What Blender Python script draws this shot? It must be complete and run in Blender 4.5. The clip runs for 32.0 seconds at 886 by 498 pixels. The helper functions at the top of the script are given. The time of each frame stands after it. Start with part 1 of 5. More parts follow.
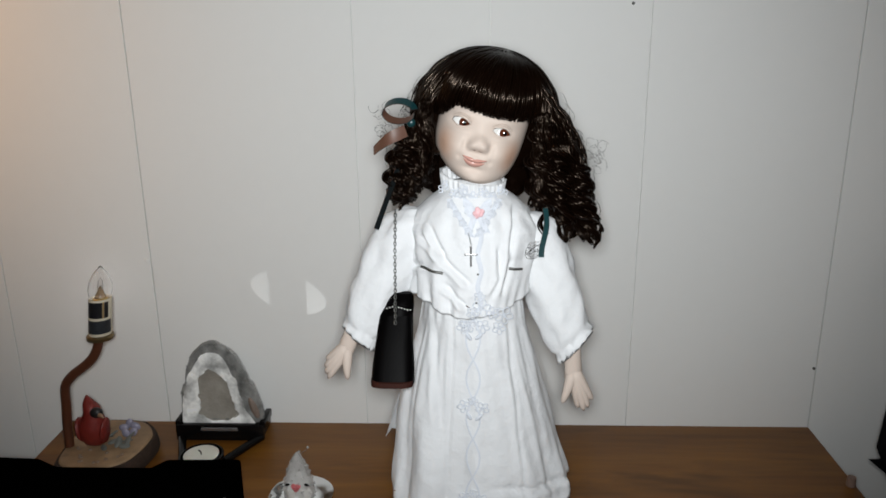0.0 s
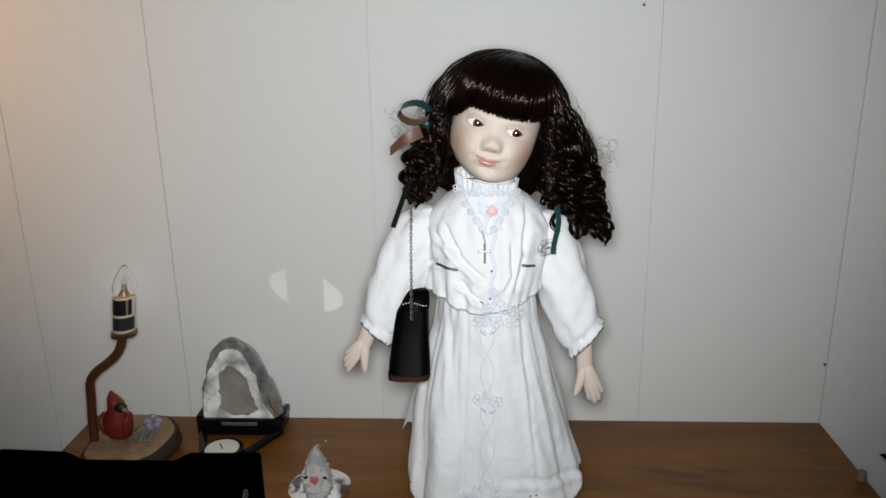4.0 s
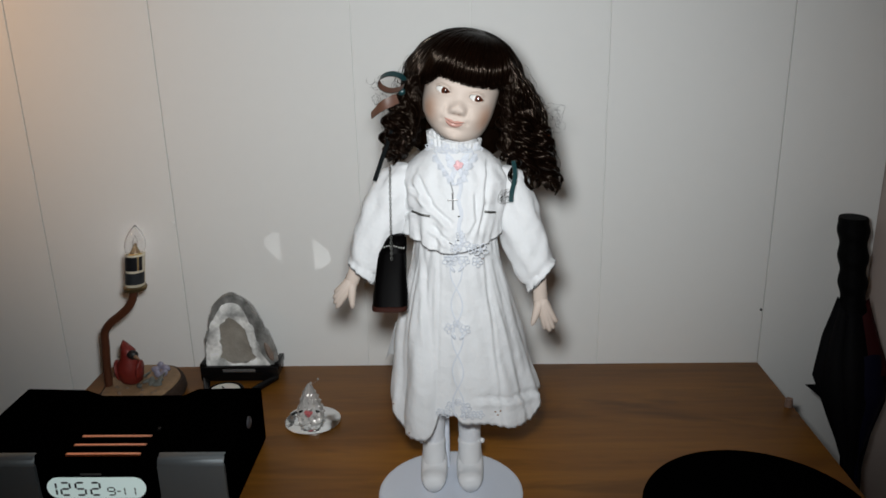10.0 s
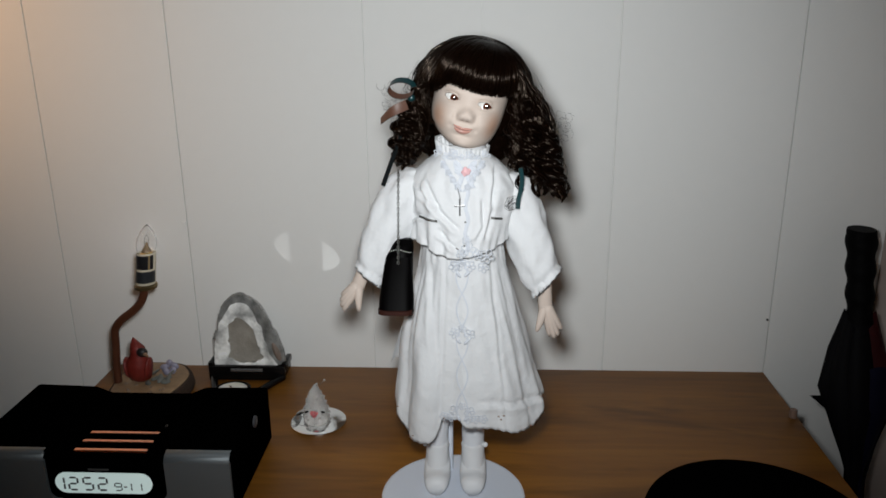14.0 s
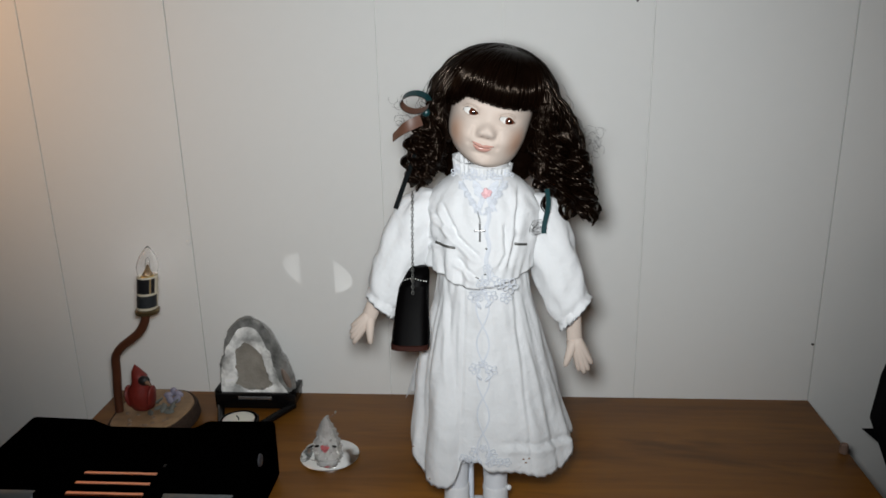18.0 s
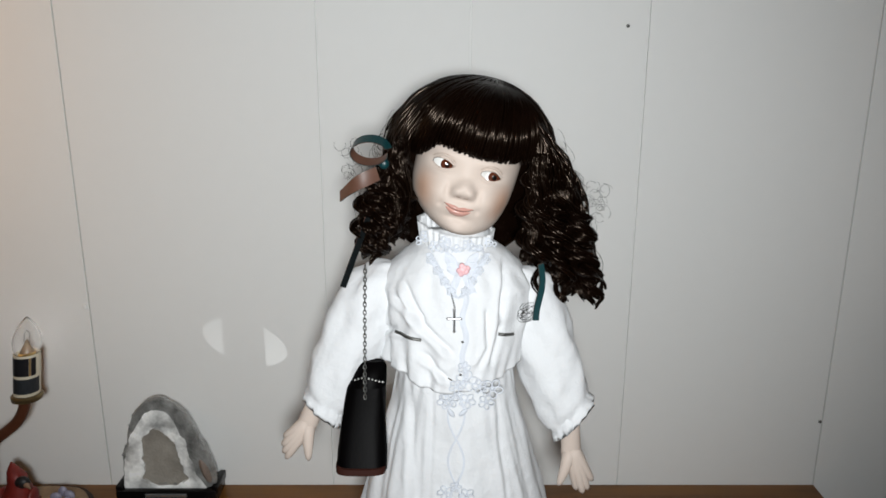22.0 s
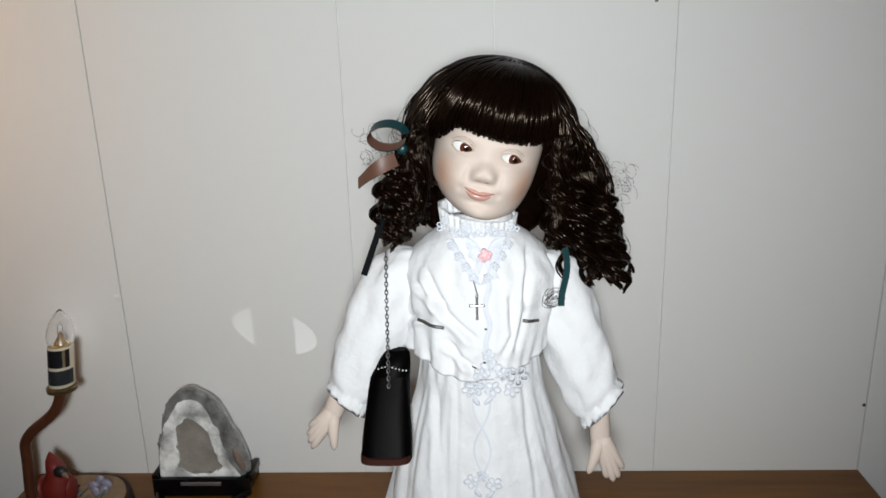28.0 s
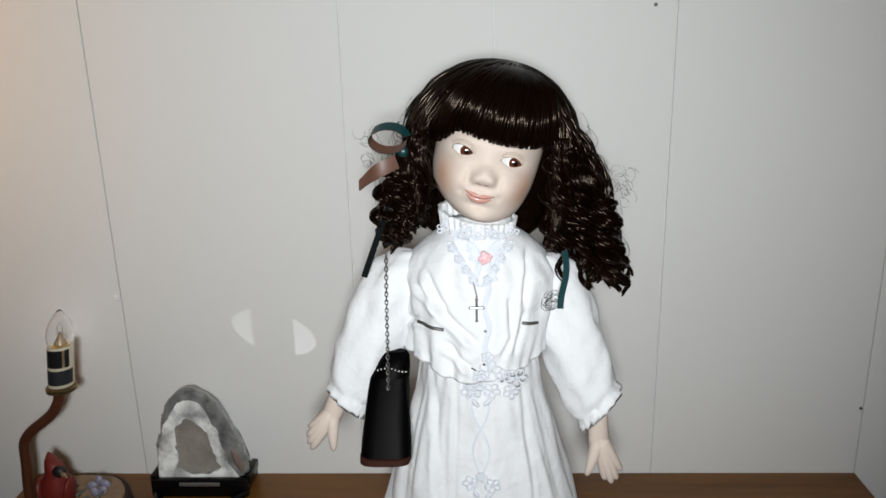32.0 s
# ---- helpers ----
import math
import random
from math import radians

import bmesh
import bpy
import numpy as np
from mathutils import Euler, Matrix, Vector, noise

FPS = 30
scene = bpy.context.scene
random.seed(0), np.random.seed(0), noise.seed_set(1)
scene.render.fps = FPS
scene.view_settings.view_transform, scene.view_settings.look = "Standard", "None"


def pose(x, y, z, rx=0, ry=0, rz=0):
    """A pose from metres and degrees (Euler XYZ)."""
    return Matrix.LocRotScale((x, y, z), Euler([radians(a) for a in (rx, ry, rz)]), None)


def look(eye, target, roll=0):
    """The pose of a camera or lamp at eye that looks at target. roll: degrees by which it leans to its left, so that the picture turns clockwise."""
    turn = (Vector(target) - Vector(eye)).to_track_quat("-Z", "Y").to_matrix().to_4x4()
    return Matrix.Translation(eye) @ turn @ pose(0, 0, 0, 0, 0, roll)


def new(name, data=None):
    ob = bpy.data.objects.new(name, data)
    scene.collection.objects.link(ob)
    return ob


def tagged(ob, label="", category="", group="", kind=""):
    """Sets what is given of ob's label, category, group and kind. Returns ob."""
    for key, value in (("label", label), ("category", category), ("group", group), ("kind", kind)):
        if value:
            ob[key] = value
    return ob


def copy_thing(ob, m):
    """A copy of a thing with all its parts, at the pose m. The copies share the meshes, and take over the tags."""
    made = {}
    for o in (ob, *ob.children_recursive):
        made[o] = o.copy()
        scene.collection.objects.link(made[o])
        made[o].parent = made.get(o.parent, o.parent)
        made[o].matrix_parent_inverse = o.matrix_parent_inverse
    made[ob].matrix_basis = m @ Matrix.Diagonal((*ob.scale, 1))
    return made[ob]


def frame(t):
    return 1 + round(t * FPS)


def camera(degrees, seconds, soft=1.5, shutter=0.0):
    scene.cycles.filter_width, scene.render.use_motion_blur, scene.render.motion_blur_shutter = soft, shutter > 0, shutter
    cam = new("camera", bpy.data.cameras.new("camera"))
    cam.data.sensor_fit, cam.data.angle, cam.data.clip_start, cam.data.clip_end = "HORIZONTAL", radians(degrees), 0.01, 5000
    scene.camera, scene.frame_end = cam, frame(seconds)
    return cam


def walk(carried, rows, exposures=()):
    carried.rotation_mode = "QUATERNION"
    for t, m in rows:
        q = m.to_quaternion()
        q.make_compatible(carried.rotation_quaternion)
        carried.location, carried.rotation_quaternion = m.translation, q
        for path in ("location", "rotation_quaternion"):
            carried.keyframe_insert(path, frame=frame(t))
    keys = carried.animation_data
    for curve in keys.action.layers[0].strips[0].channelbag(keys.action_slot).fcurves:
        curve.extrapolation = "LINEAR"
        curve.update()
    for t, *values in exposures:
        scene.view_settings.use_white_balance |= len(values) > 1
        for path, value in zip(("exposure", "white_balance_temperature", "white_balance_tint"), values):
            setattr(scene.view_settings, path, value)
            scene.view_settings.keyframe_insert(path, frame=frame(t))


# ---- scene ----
cam = camera(58.9, 32.0, soft=1.65)
PATH = [
    (0, (0.048, 0.029, 1.185), (-0.02, 1.942, 0.603), -0.5),
    (0.5, (0.049, 0.027, 1.184), (-0.032, 1.94, 0.605), -0.6),
    (1, (0.05, 0.028, 1.184), (-0.029, 1.935, 0.589), -0.6),
    (1.5, (0.048, 0.026, 1.185), (-0.039, 1.935, 0.597), -0.7),
    (2, (0.05, 0.024, 1.187), (-0.036, 1.937, 0.608), -0.8),
    (2.5, (0.05, 0.022, 1.187), (-0.039, 1.929, 0.591), -0.7),
    (3, (0.048, 0.019, 1.187), (-0.032, 1.93, 0.6), -0.5),
    (3.5, (0.048, 0.016, 1.188), (-0.05, 1.927, 0.606), -0.8),
    (5.5, (0.042, 0.007, 1.188), (-0.048, 1.914, 0.592), -1.6),
    (6, (0.033, 0.003, 1.188), (-0.019, 1.909, 0.583), -2.1),
    (6.5, (0.018, 0.0, 1.184), (0.051, 1.913, 0.601), -2.4),
    (7, (0.013, -0.001, 1.184), (0.083, 1.911, 0.6), -1.1),
    (7.5, (0.042, -0.001, 1.189), (0.07, 1.916, 0.621), -0.6),
    (8, (0.072, -0.013, 1.189), (-0.071, 1.897, 0.614), -1.1),
    (8.5, (0.087, -0.021, 1.189), (-0.099, 1.876, 0.583), -1.2),
    (9, (0.074, -0.035, 1.186), (-0.056, 1.86, 0.559), -1.6),
    (9.5, (0.062, -0.061, 1.188), (-0.002, 1.842, 0.577), -1.1),
    (10, (0.06, -0.087, 1.186), (-0.002, 1.816, 0.574), -1.3),
    (10.5, (0.056, -0.103, 1.186), (0.01, 1.797, 0.563), -0.8),
    (11, (0.053, -0.109, 1.185), (0.014, 1.79, 0.559), -0.9),
    (11.5, (0.054, -0.113, 1.184), (0.005, 1.777, 0.531), -0.9),
    (12, (0.055, -0.114, 1.185), (0.009, 1.782, 0.549), -0.8),
    (12.5, (0.054, -0.111, 1.188), (0.009, 1.786, 0.557), -0.5),
    (13, (0.058, -0.105, 1.19), (0.0, 1.795, 0.569), -0.5),
    (13.5, (0.063, -0.1, 1.19), (-0.014, 1.805, 0.585), -0.6),
    (14, (0.064, -0.092, 1.19), (-0.026, 1.812, 0.584), -0.5),
    (14.5, (0.064, -0.083, 1.19), (-0.056, 1.819, 0.583), -0.8),
    (16.5, (0.067, -0.049, 1.187), (-0.076, 1.848, 0.571), -1.0),
    (17, (0.062, -0.042, 1.188), (-0.079, 1.849, 0.55), -1.6),
    (17.5, (0.059, -0.036, 1.189), (-0.075, 1.864, 0.578), -1.2),
    (18, (0.063, -0.031, 1.191), (-0.08, 1.872, 0.593), -1.2),
    (18.5, (0.075, -0.029, 1.19), (-0.086, 1.871, 0.588), -1.3),
    (19, (0.101, -0.029, 1.187), (-0.099, 1.869, 0.589), -1.3),
    (19.5, (0.099, -0.02, 1.19), (-0.146, 1.874, 0.596), -2.2),
    (20, (0.07, 0.007, 1.191), (-0.1, 1.923, 0.643), -2.3),
    (20.5, (0.043, 0.046, 1.191), (0.003, 1.974, 0.658), -2.2),
    (21, (0.015, 0.071, 1.187), (0.098, 1.987, 0.619), -1.7),
    (21.5, (0.026, 0.095, 1.183), (0.126, 2.011, 0.617), -0.3),
    (22, (0.04, 0.11, 1.188), (0.051, 2.035, 0.645), 0.2),
    (22.5, (0.048, 0.116, 1.185), (0.046, 2.033, 0.614), -0.1),
    (23, (0.05, 0.121, 1.185), (0.029, 2.036, 0.61), -0.7),
    (23.5, (0.055, 0.121, 1.184), (-0.021, 2.029, 0.589), -1.8),
    (24, (0.055, 0.123, 1.184), (-0.021, 2.029, 0.581), -1.8),
    (24.5, (0.054, 0.123, 1.184), (-0.025, 2.029, 0.583), -1.8),
    (26.5, (0.05, 0.122, 1.185), (-0.035, 2.033, 0.601), -1.9),
    (27, (0.05, 0.121, 1.187), (-0.04, 2.032, 0.603), -1.8),
    (27.5, (0.049, 0.121, 1.187), (-0.042, 2.033, 0.607), -1.8),
    (28, (0.049, 0.119, 1.186), (-0.036, 2.032, 0.607), -1.7),
    (28.5, (0.048, 0.12, 1.186), (-0.032, 2.031, 0.603), -1.5),
    (29, (0.048, 0.122, 1.186), (-0.027, 2.034, 0.604), -1.4),
    (29.5, (0.047, 0.122, 1.187), (-0.031, 2.035, 0.607), -1.3),
    (30, (0.046, 0.122, 1.187), (-0.035, 2.037, 0.615), -1.4),
    (30.5, (0.047, 0.123, 1.186), (-0.032, 2.035, 0.605), -1.3),
    (31, (0.047, 0.122, 1.186), (-0.032, 2.036, 0.61), -1.4),
    (31.5, (0.047, 0.12, 1.186), (-0.038, 2.032, 0.605), -1.4),
    (32, (0.048, 0.117, 1.187), (-0.032, 2.031, 0.612), -1.4),
]
walk(cam, [(t, look(eye, target, roll)) for t, eye, target, roll in PATH],
     exposures=[(0, 0.0), (7, -0.05), (9, -0.10), (12, -0.19), (14, -0.16), (19, -0.09), (21, 0.03), (24, 0.11), (32, 0.11)])

# ---- light ----
world = bpy.data.worlds.new("world")
scene.world = world
world.use_nodes = True
world.node_tree.nodes["Background"].inputs[0].default_value = (0.9, 0.85, 0.8, 1)
world.node_tree.nodes["Background"].inputs[1].default_value = 0.004


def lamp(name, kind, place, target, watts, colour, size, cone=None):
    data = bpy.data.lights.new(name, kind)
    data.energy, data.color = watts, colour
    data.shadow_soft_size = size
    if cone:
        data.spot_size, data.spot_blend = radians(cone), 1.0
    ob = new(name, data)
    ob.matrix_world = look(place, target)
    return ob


# the light beside the filming lens, and the warm room lamp beyond the desk's end
lamp("phone_light", "SPOT", (0.047, 0.020, 1.197), (-0.005, 0.8, 1.055), 15.8, (0.955, 0.985, 1.0), 0.026, 98)
lamp("room_lamp", "SPOT", (-0.98, 0.42, 1.53), (-0.71, 0.80, 1.33), 27.0, (1.0, 0.56, 0.27), 0.12, 62)

# added lamp for the torch's light off the small round mirror up the wall
glint_standin = lamp("mirror_glint", "SPOT", (-0.1120, 0.6775, 0.7570), (-0.1400, 0.8, 0.8990), 0.34, (0.95, 0.985, 1.0), 0.0001, 23.0)
# the fin behind the figurine parts its patch in two
glint_standin.data.spot_blend = 0.06
glint_standin.scale = (1, 0.37, 1)


# ---- materials ----
def material(name, colour, rough=0.5, metal=0.0, grain=0.0, scale=200.0, bump=0.0, mottle=0.08, mottle_scale=9.0, creases=0.0, **more):
    """A surface with fine grain and broad mottling of its colour, and fine relief."""
    mat = bpy.data.materials.new(name)
    mat.use_nodes = True
    nt = mat.node_tree
    b = nt.nodes["Principled BSDF"]
    b.inputs["Roughness"].default_value, b.inputs["Metallic"].default_value = rough, metal
    for key, value in more.items():
        b.inputs[key.replace("_", " ")].default_value = value
    co = nt.nodes.new("ShaderNodeTexCoord")
    big, fine = nt.nodes.new("ShaderNodeTexNoise"), nt.nodes.new("ShaderNodeTexNoise")
    big.inputs["Scale"].default_value, fine.inputs["Scale"].default_value = mottle_scale, scale
    big.inputs["Detail"].default_value, fine.inputs["Detail"].default_value = 4, 3
    nt.links.new(co.outputs["Object"], big.inputs["Vector"])
    nt.links.new(co.outputs["Object"], fine.inputs["Vector"])
    mix = nt.nodes.new("ShaderNodeMath")
    mix.operation = "MULTIPLY_ADD"
    mix.inputs[1].default_value = 2 * mottle
    mix.inputs[2].default_value = 1 - mottle - grain
    nt.links.new(big.outputs["Fac"], mix.inputs[0])
    add = nt.nodes.new("ShaderNodeMath")
    add.operation = "MULTIPLY_ADD"
    add.inputs[1].default_value = 2 * grain
    nt.links.new(fine.outputs["Fac"], add.inputs[0])
    nt.links.new(mix.outputs[0], add.inputs[2])
    hue = nt.nodes.new("ShaderNodeMix")
    hue.data_type, hue.blend_type = "RGBA", "MULTIPLY"
    hue.inputs[0].default_value = 1.0
    hue.inputs[6].default_value = (*colour, 1)
    nt.links.new(add.outputs[0], hue.inputs[7])
    nt.links.new(hue.outputs[2], b.inputs["Base Color"])
    if bump:
        bm = nt.nodes.new("ShaderNodeBump")
        bm.inputs["Strength"].default_value, bm.inputs["Distance"].default_value = bump, 0.001
        nt.links.new(fine.outputs["Fac"], bm.inputs["Height"])
        nt.links.new(bm.outputs[0], b.inputs["Normal"])
        if creases:
            broad = nt.nodes.new("ShaderNodeBump")
            broad.inputs["Strength"].default_value, broad.inputs["Distance"].default_value = 1.0, creases
            nt.links.new(big.outputs["Fac"], broad.inputs["Height"])
            nt.links.new(broad.outputs[0], bm.inputs["Normal"])
    return mat



def wood(name, dark, light, rough, along=(1.5, 15.0, 15.0)):
    """Veneer with long grain, darker streaks and a few knots."""
    mat = material(name, light, rough)
    nt = mat.node_tree
    b = nt.nodes["Principled BSDF"]
    b.inputs["Specular IOR Level"].default_value = 0.3
    co, mp = nt.nodes.new("ShaderNodeTexCoord"), nt.nodes.new("ShaderNodeMapping")
    mp.inputs["Scale"].default_value = along
    nt.links.new(co.outputs["Object"], mp.inputs["Vector"])
    streak, fine, ramp = nt.nodes.new("ShaderNodeTexNoise"), nt.nodes.new("ShaderNodeTexNoise"), nt.nodes.new("ShaderNodeValToRGB")
    streak.inputs["Scale"].default_value, streak.inputs["Detail"].default_value, streak.inputs["Distortion"].default_value = 1.6, 6, 0.9
    fine.inputs["Scale"].default_value, fine.inputs["Detail"].default_value = 14, 3
    for n in (streak, fine):
        nt.links.new(mp.outputs[0], n.inputs["Vector"])
    mix = nt.nodes.new("ShaderNodeMath")
    mix.operation = "MULTIPLY_ADD"
    mix.inputs[1].default_value = 0.35
    nt.links.new(fine.outputs["Fac"], mix.inputs[0])
    nt.links.new(streak.outputs["Fac"], mix.inputs[2])
    nt.links.new(mix.outputs[0], ramp.inputs[0])
    ramp.color_ramp.elements[0].position, ramp.color_ramp.elements[1].position = 0.32, 0.98
    ramp.color_ramp.elements[0].color, ramp.color_ramp.elements[1].color = (*dark, 1), (*light, 1)
    figure, spots, dark_mix, place = nt.nodes.new("ShaderNodeTexNoise"), nt.nodes.new("ShaderNodeMapRange"), nt.nodes.new("ShaderNodeMix"), nt.nodes.new("ShaderNodeMapping")
    place.inputs["Scale"].default_value = (4.5, 17.0, 17.0)
    figure.inputs["Scale"].default_value, figure.inputs["Detail"].default_value, figure.inputs["Distortion"].default_value = 1.0, 3, 1.2
    spots.inputs["From Min"].default_value, spots.inputs["From Max"].default_value, spots.inputs["To Max"].default_value = 0.56, 0.72, 0.6
    dark_mix.data_type = "RGBA"
    dark_mix.inputs[7].default_value = (*[0.55 * c for c in dark], 1)
    nt.links.new(co.outputs["Object"], place.inputs["Vector"])
    nt.links.new(place.outputs[0], figure.inputs["Vector"])
    nt.links.new(figure.outputs["Fac"], spots.inputs["Value"])
    nt.links.new(spots.outputs[0], dark_mix.inputs[0])
    nt.links.new(ramp.outputs[0], dark_mix.inputs[6])
    nt.links.new(dark_mix.outputs[2], b.inputs["Base Color"])
    bump = nt.nodes.new("ShaderNodeBump")
    bump.inputs["Strength"].default_value, bump.inputs["Distance"].default_value = 0.12, 0.0006
    nt.links.new(fine.outputs["Fac"], bump.inputs["Height"])
    nt.links.new(bump.outputs[0], b.inputs["Normal"])
    return mat


def blush(mat, spots, radius, colour, amount):
    """Tints the material's colour round some places: paint fired on the porcelain."""
    nt = mat.node_tree
    b = nt.nodes["Principled BSDF"]
    geo = nt.nodes.new("ShaderNodeTexCoord")
    for spot in spots:
        base = b.inputs["Base Color"].links[0].from_socket
        far, span, mix = nt.nodes.new("ShaderNodeVectorMath"), nt.nodes.new("ShaderNodeMapRange"), nt.nodes.new("ShaderNodeMix")
        far.operation, span.interpolation_type, mix.data_type = "DISTANCE", "SMOOTHSTEP", "RGBA"
        far.inputs[1].default_value = spot
        nt.links.new(geo.outputs["Object"], far.inputs[0])
        nt.links.new(far.outputs["Value"], span.inputs["Value"])
        span.inputs["From Min"].default_value, span.inputs["From Max"].default_value = radius, radius * 0.1
        span.inputs["To Max"].default_value = amount
        nt.links.new(span.outputs[0], mix.inputs[0])
        nt.links.new(base, mix.inputs[6])
        mix.inputs[7].default_value = (*colour, 1)
        nt.links.new(mix.outputs[2], b.inputs["Base Color"])


PAINT = material("white_panel_paint", (0.80, 0.805, 0.785), 0.6, mottle=0.02, grain=0.012, scale=70, bump=0.06, mottle_scale=5)
WOOD = wood("desk_wood", (0.120, 0.0430, 0.0050), (0.305, 0.124, 0.0140), 0.46)
BEIGE = material("pinkish_beige", (0.50, 0.42, 0.385), 0.7, mottle=0.05, grain=0.02, scale=90, bump=0.06, mottle_scale=4)
FLOOR = material("floor_carpet", (0.25, 0.2, 0.15), 0.95, grain=0.2, bump=0.5)
CLOTH = material("white_cotton", (0.67, 0.682, 0.692), 0.92, mottle=0.03, grain=0.03, scale=1500, bump=0.25, mottle_scale=75, creases=0.0018, Sheen_Weight=0.1)
LACE = material("pale_blue_lace", (0.595, 0.625, 0.675), 0.9, mottle=0.06, grain=0.08, scale=1800, bump=0.3, mottle_scale=150)
HAIR = material("dark_brown_hair", (0.0030, 0.0013, 0.0007), 0.22, grain=0.5, mottle=0.6, mottle_scale=45, scale=300, Specular_IOR_Level=0.17, Specular_Tint=(1.0, 0.78, 0.62, 1.0))
SKIN = material("tinted_porcelain", (0.55, 0.463, 0.402), 0.5, mottle=0.03, grain=0.01, scale=500, mottle_scale=60, Specular_IOR_Level=0.14)
EYEWHITE = material("glass_eye_white", (0.70, 0.69, 0.66), 0.08, mottle=0.02)
IRIS = material("brown_glass_iris", (0.075, 0.022, 0.011), 0.05, mottle=0.3, mottle_scale=900)
LIPS = material("painted_lips", (0.50, 0.262, 0.215), 0.22, mottle=0.06, mottle_scale=200)
PUPIL = material("black_glass_pupil", (0.004, 0.003, 0.003), 0.04)
BROW = material("painted_brow", (0.26, 0.17, 0.12), 0.4)
LASH = material("dark_lash_line", (0.05, 0.03, 0.02), 0.5)
TEAL = material("teal_satin_ribbon", (0.004, 0.034, 0.038), 0.35, mottle=0.15, mottle_scale=200, grain=0.1, scale=1500, bump=0.2)
RUST = material("brown_ribbon_back", (0.10, 0.045, 0.028), 0.5, mottle=0.15, mottle_scale=200, grain=0.1, scale=1500)
ROSE = material("pink_satin_rose", (0.78, 0.47, 0.49), 0.5, mottle=0.12, mottle_scale=300)
SOCK = material("white_stocking", (0.68, 0.70, 0.73), 0.8, grain=0.04, scale=1500, bump=0.2)
SHOE = material("white_doll_shoe", (0.70, 0.71, 0.72), 0.5, mottle=0.04, mottle_scale=80)
BLACK = material("black_gloss_plastic", (0.0004, 0.0004, 0.0004), 0.55, Specular_IOR_Level=0.0, mottle=0.1, grain=0.1, scale=900, bump=0.03)
MATT = material("black_felt", (0.0009, 0.0009, 0.001), 0.95, mottle=0.2, grain=0.3, scale=1200, bump=0.4, Specular_IOR_Level=0.0)
SILVER = material("silver_grille", (0.155, 0.175, 0.185), 0.42, metal=0.5, mottle=0.05, grain=0.12, scale=1600, bump=0.3)
STEEL = material("bright_steel", (0.60, 0.60, 0.60), 0.25, metal=0.85, mottle=0.06, mottle_scale=100)
DARKSTEEL = material("grey_wire", (0.16, 0.16, 0.15), 0.35, metal=0.8)
DULL = material("dull_grey_plastic", (0.045, 0.045, 0.052), 0.45, mottle=0.1, mottle_scale=120)
COPPER = material("brushed_copper", (0.93, 0.42, 0.27), 0.25, metal=1.0, grain=0.1, scale=800)
BRONZE = material("brown_bronze_tube", (0.115, 0.040, 0.020), 0.38, metal=0.3, mottle=0.2, mottle_scale=90, grain=0.1, scale=500, bump=0.1)
CREAM = material("cream_sleeve", (0.56, 0.50, 0.38), 0.5, mottle=0.05, mottle_scale=100)
LABEL = material("black_label", (0.012, 0.012, 0.014), 0.3)
GOLD = material("gold_foil", (0.62, 0.42, 0.15), 0.3, metal=0.9)
BRASS = material("aged_brass", (0.20, 0.145, 0.07), 0.32, metal=0.8, mottle=0.3, mottle_scale=200)
SLATE = material("grey_blue_label", (0.022, 0.025, 0.028), 0.4, grain=0.8, scale=700)
RUSSET = material("dark_russet", (0.030, 0.009, 0.006), 0.7, mottle=0.2, grain=0.2, scale=900, bump=0.2, Specular_IOR_Level=0.1)
AMBER = material("amber_mount", (0.15, 0.10, 0.055), 0.08, mottle=0.6, mottle_scale=300, Specular_IOR_Level=0.8)
BARK = material("dark_bark", (0.035, 0.018, 0.010), 0.85, mottle=0.3, grain=0.4, scale=500, bump=0.9, mottle_scale=120)
SLICE = material("cut_wood_face", (0.29, 0.185, 0.10), 0.6, mottle=0.5, grain=0.1, scale=300, mottle_scale=70)
RED = material("red_bird_paint", (0.17, 0.015, 0.010), 0.5, mottle=0.35, mottle_scale=150, grain=0.2, scale=700, bump=0.4)
MASK = material("black_bird_paint", (0.012, 0.01, 0.01), 0.5)
BEAK = material("dull_beak", (0.26, 0.15, 0.09), 0.4)
LEAFGREY = material("grey_green_leaf", (0.13, 0.135, 0.12), 0.55, mottle=0.35, mottle_scale=220, bump=0.3)
VIOLET = material("violet_petal", (0.27, 0.255, 0.33), 0.4, mottle=0.3, mottle_scale=200)
PEBBLE = material("brown_pebble", (0.22, 0.15, 0.10), 0.6, mottle=0.3, mottle_scale=200)
QUARTZ = material("grey_clear_quartz", (0.21, 0.21, 0.20), 0.05, mottle=1.2, mottle_scale=80, grain=0.1, scale=420, bump=0.9, Specular_IOR_Level=0.9)
DRUSE = material("cloudy_white_quartz", (0.76, 0.76, 0.735), 0.12, mottle=1.3, mottle_scale=70, grain=0.12, scale=380, bump=0.25)
HOLLOW = material("taupe_hollow", (0.31, 0.285, 0.245), 0.2, mottle=0.6, mottle_scale=45, grain=0.08, scale=420, bump=0.5)
RIND = material("brown_rind", (0.20, 0.15, 0.12), 0.6, mottle=0.5, mottle_scale=140, grain=0.3, scale=500, bump=0.8)
LACQUER = material("black_lacquer", (0.004, 0.0035, 0.0035), 0.25, mottle=0.2, Specular_IOR_Level=0.2)
WAX = material("white_wax", (0.80, 0.76, 0.68), 0.45, mottle=0.05, mottle_scale=150, Subsurface_Weight=0.1)
ALUMINIUM = material("thin_aluminium", (0.7, 0.7, 0.7), 0.3, metal=1.0)
WICK = material("burnt_wick", (0.02, 0.016, 0.012), 0.9)
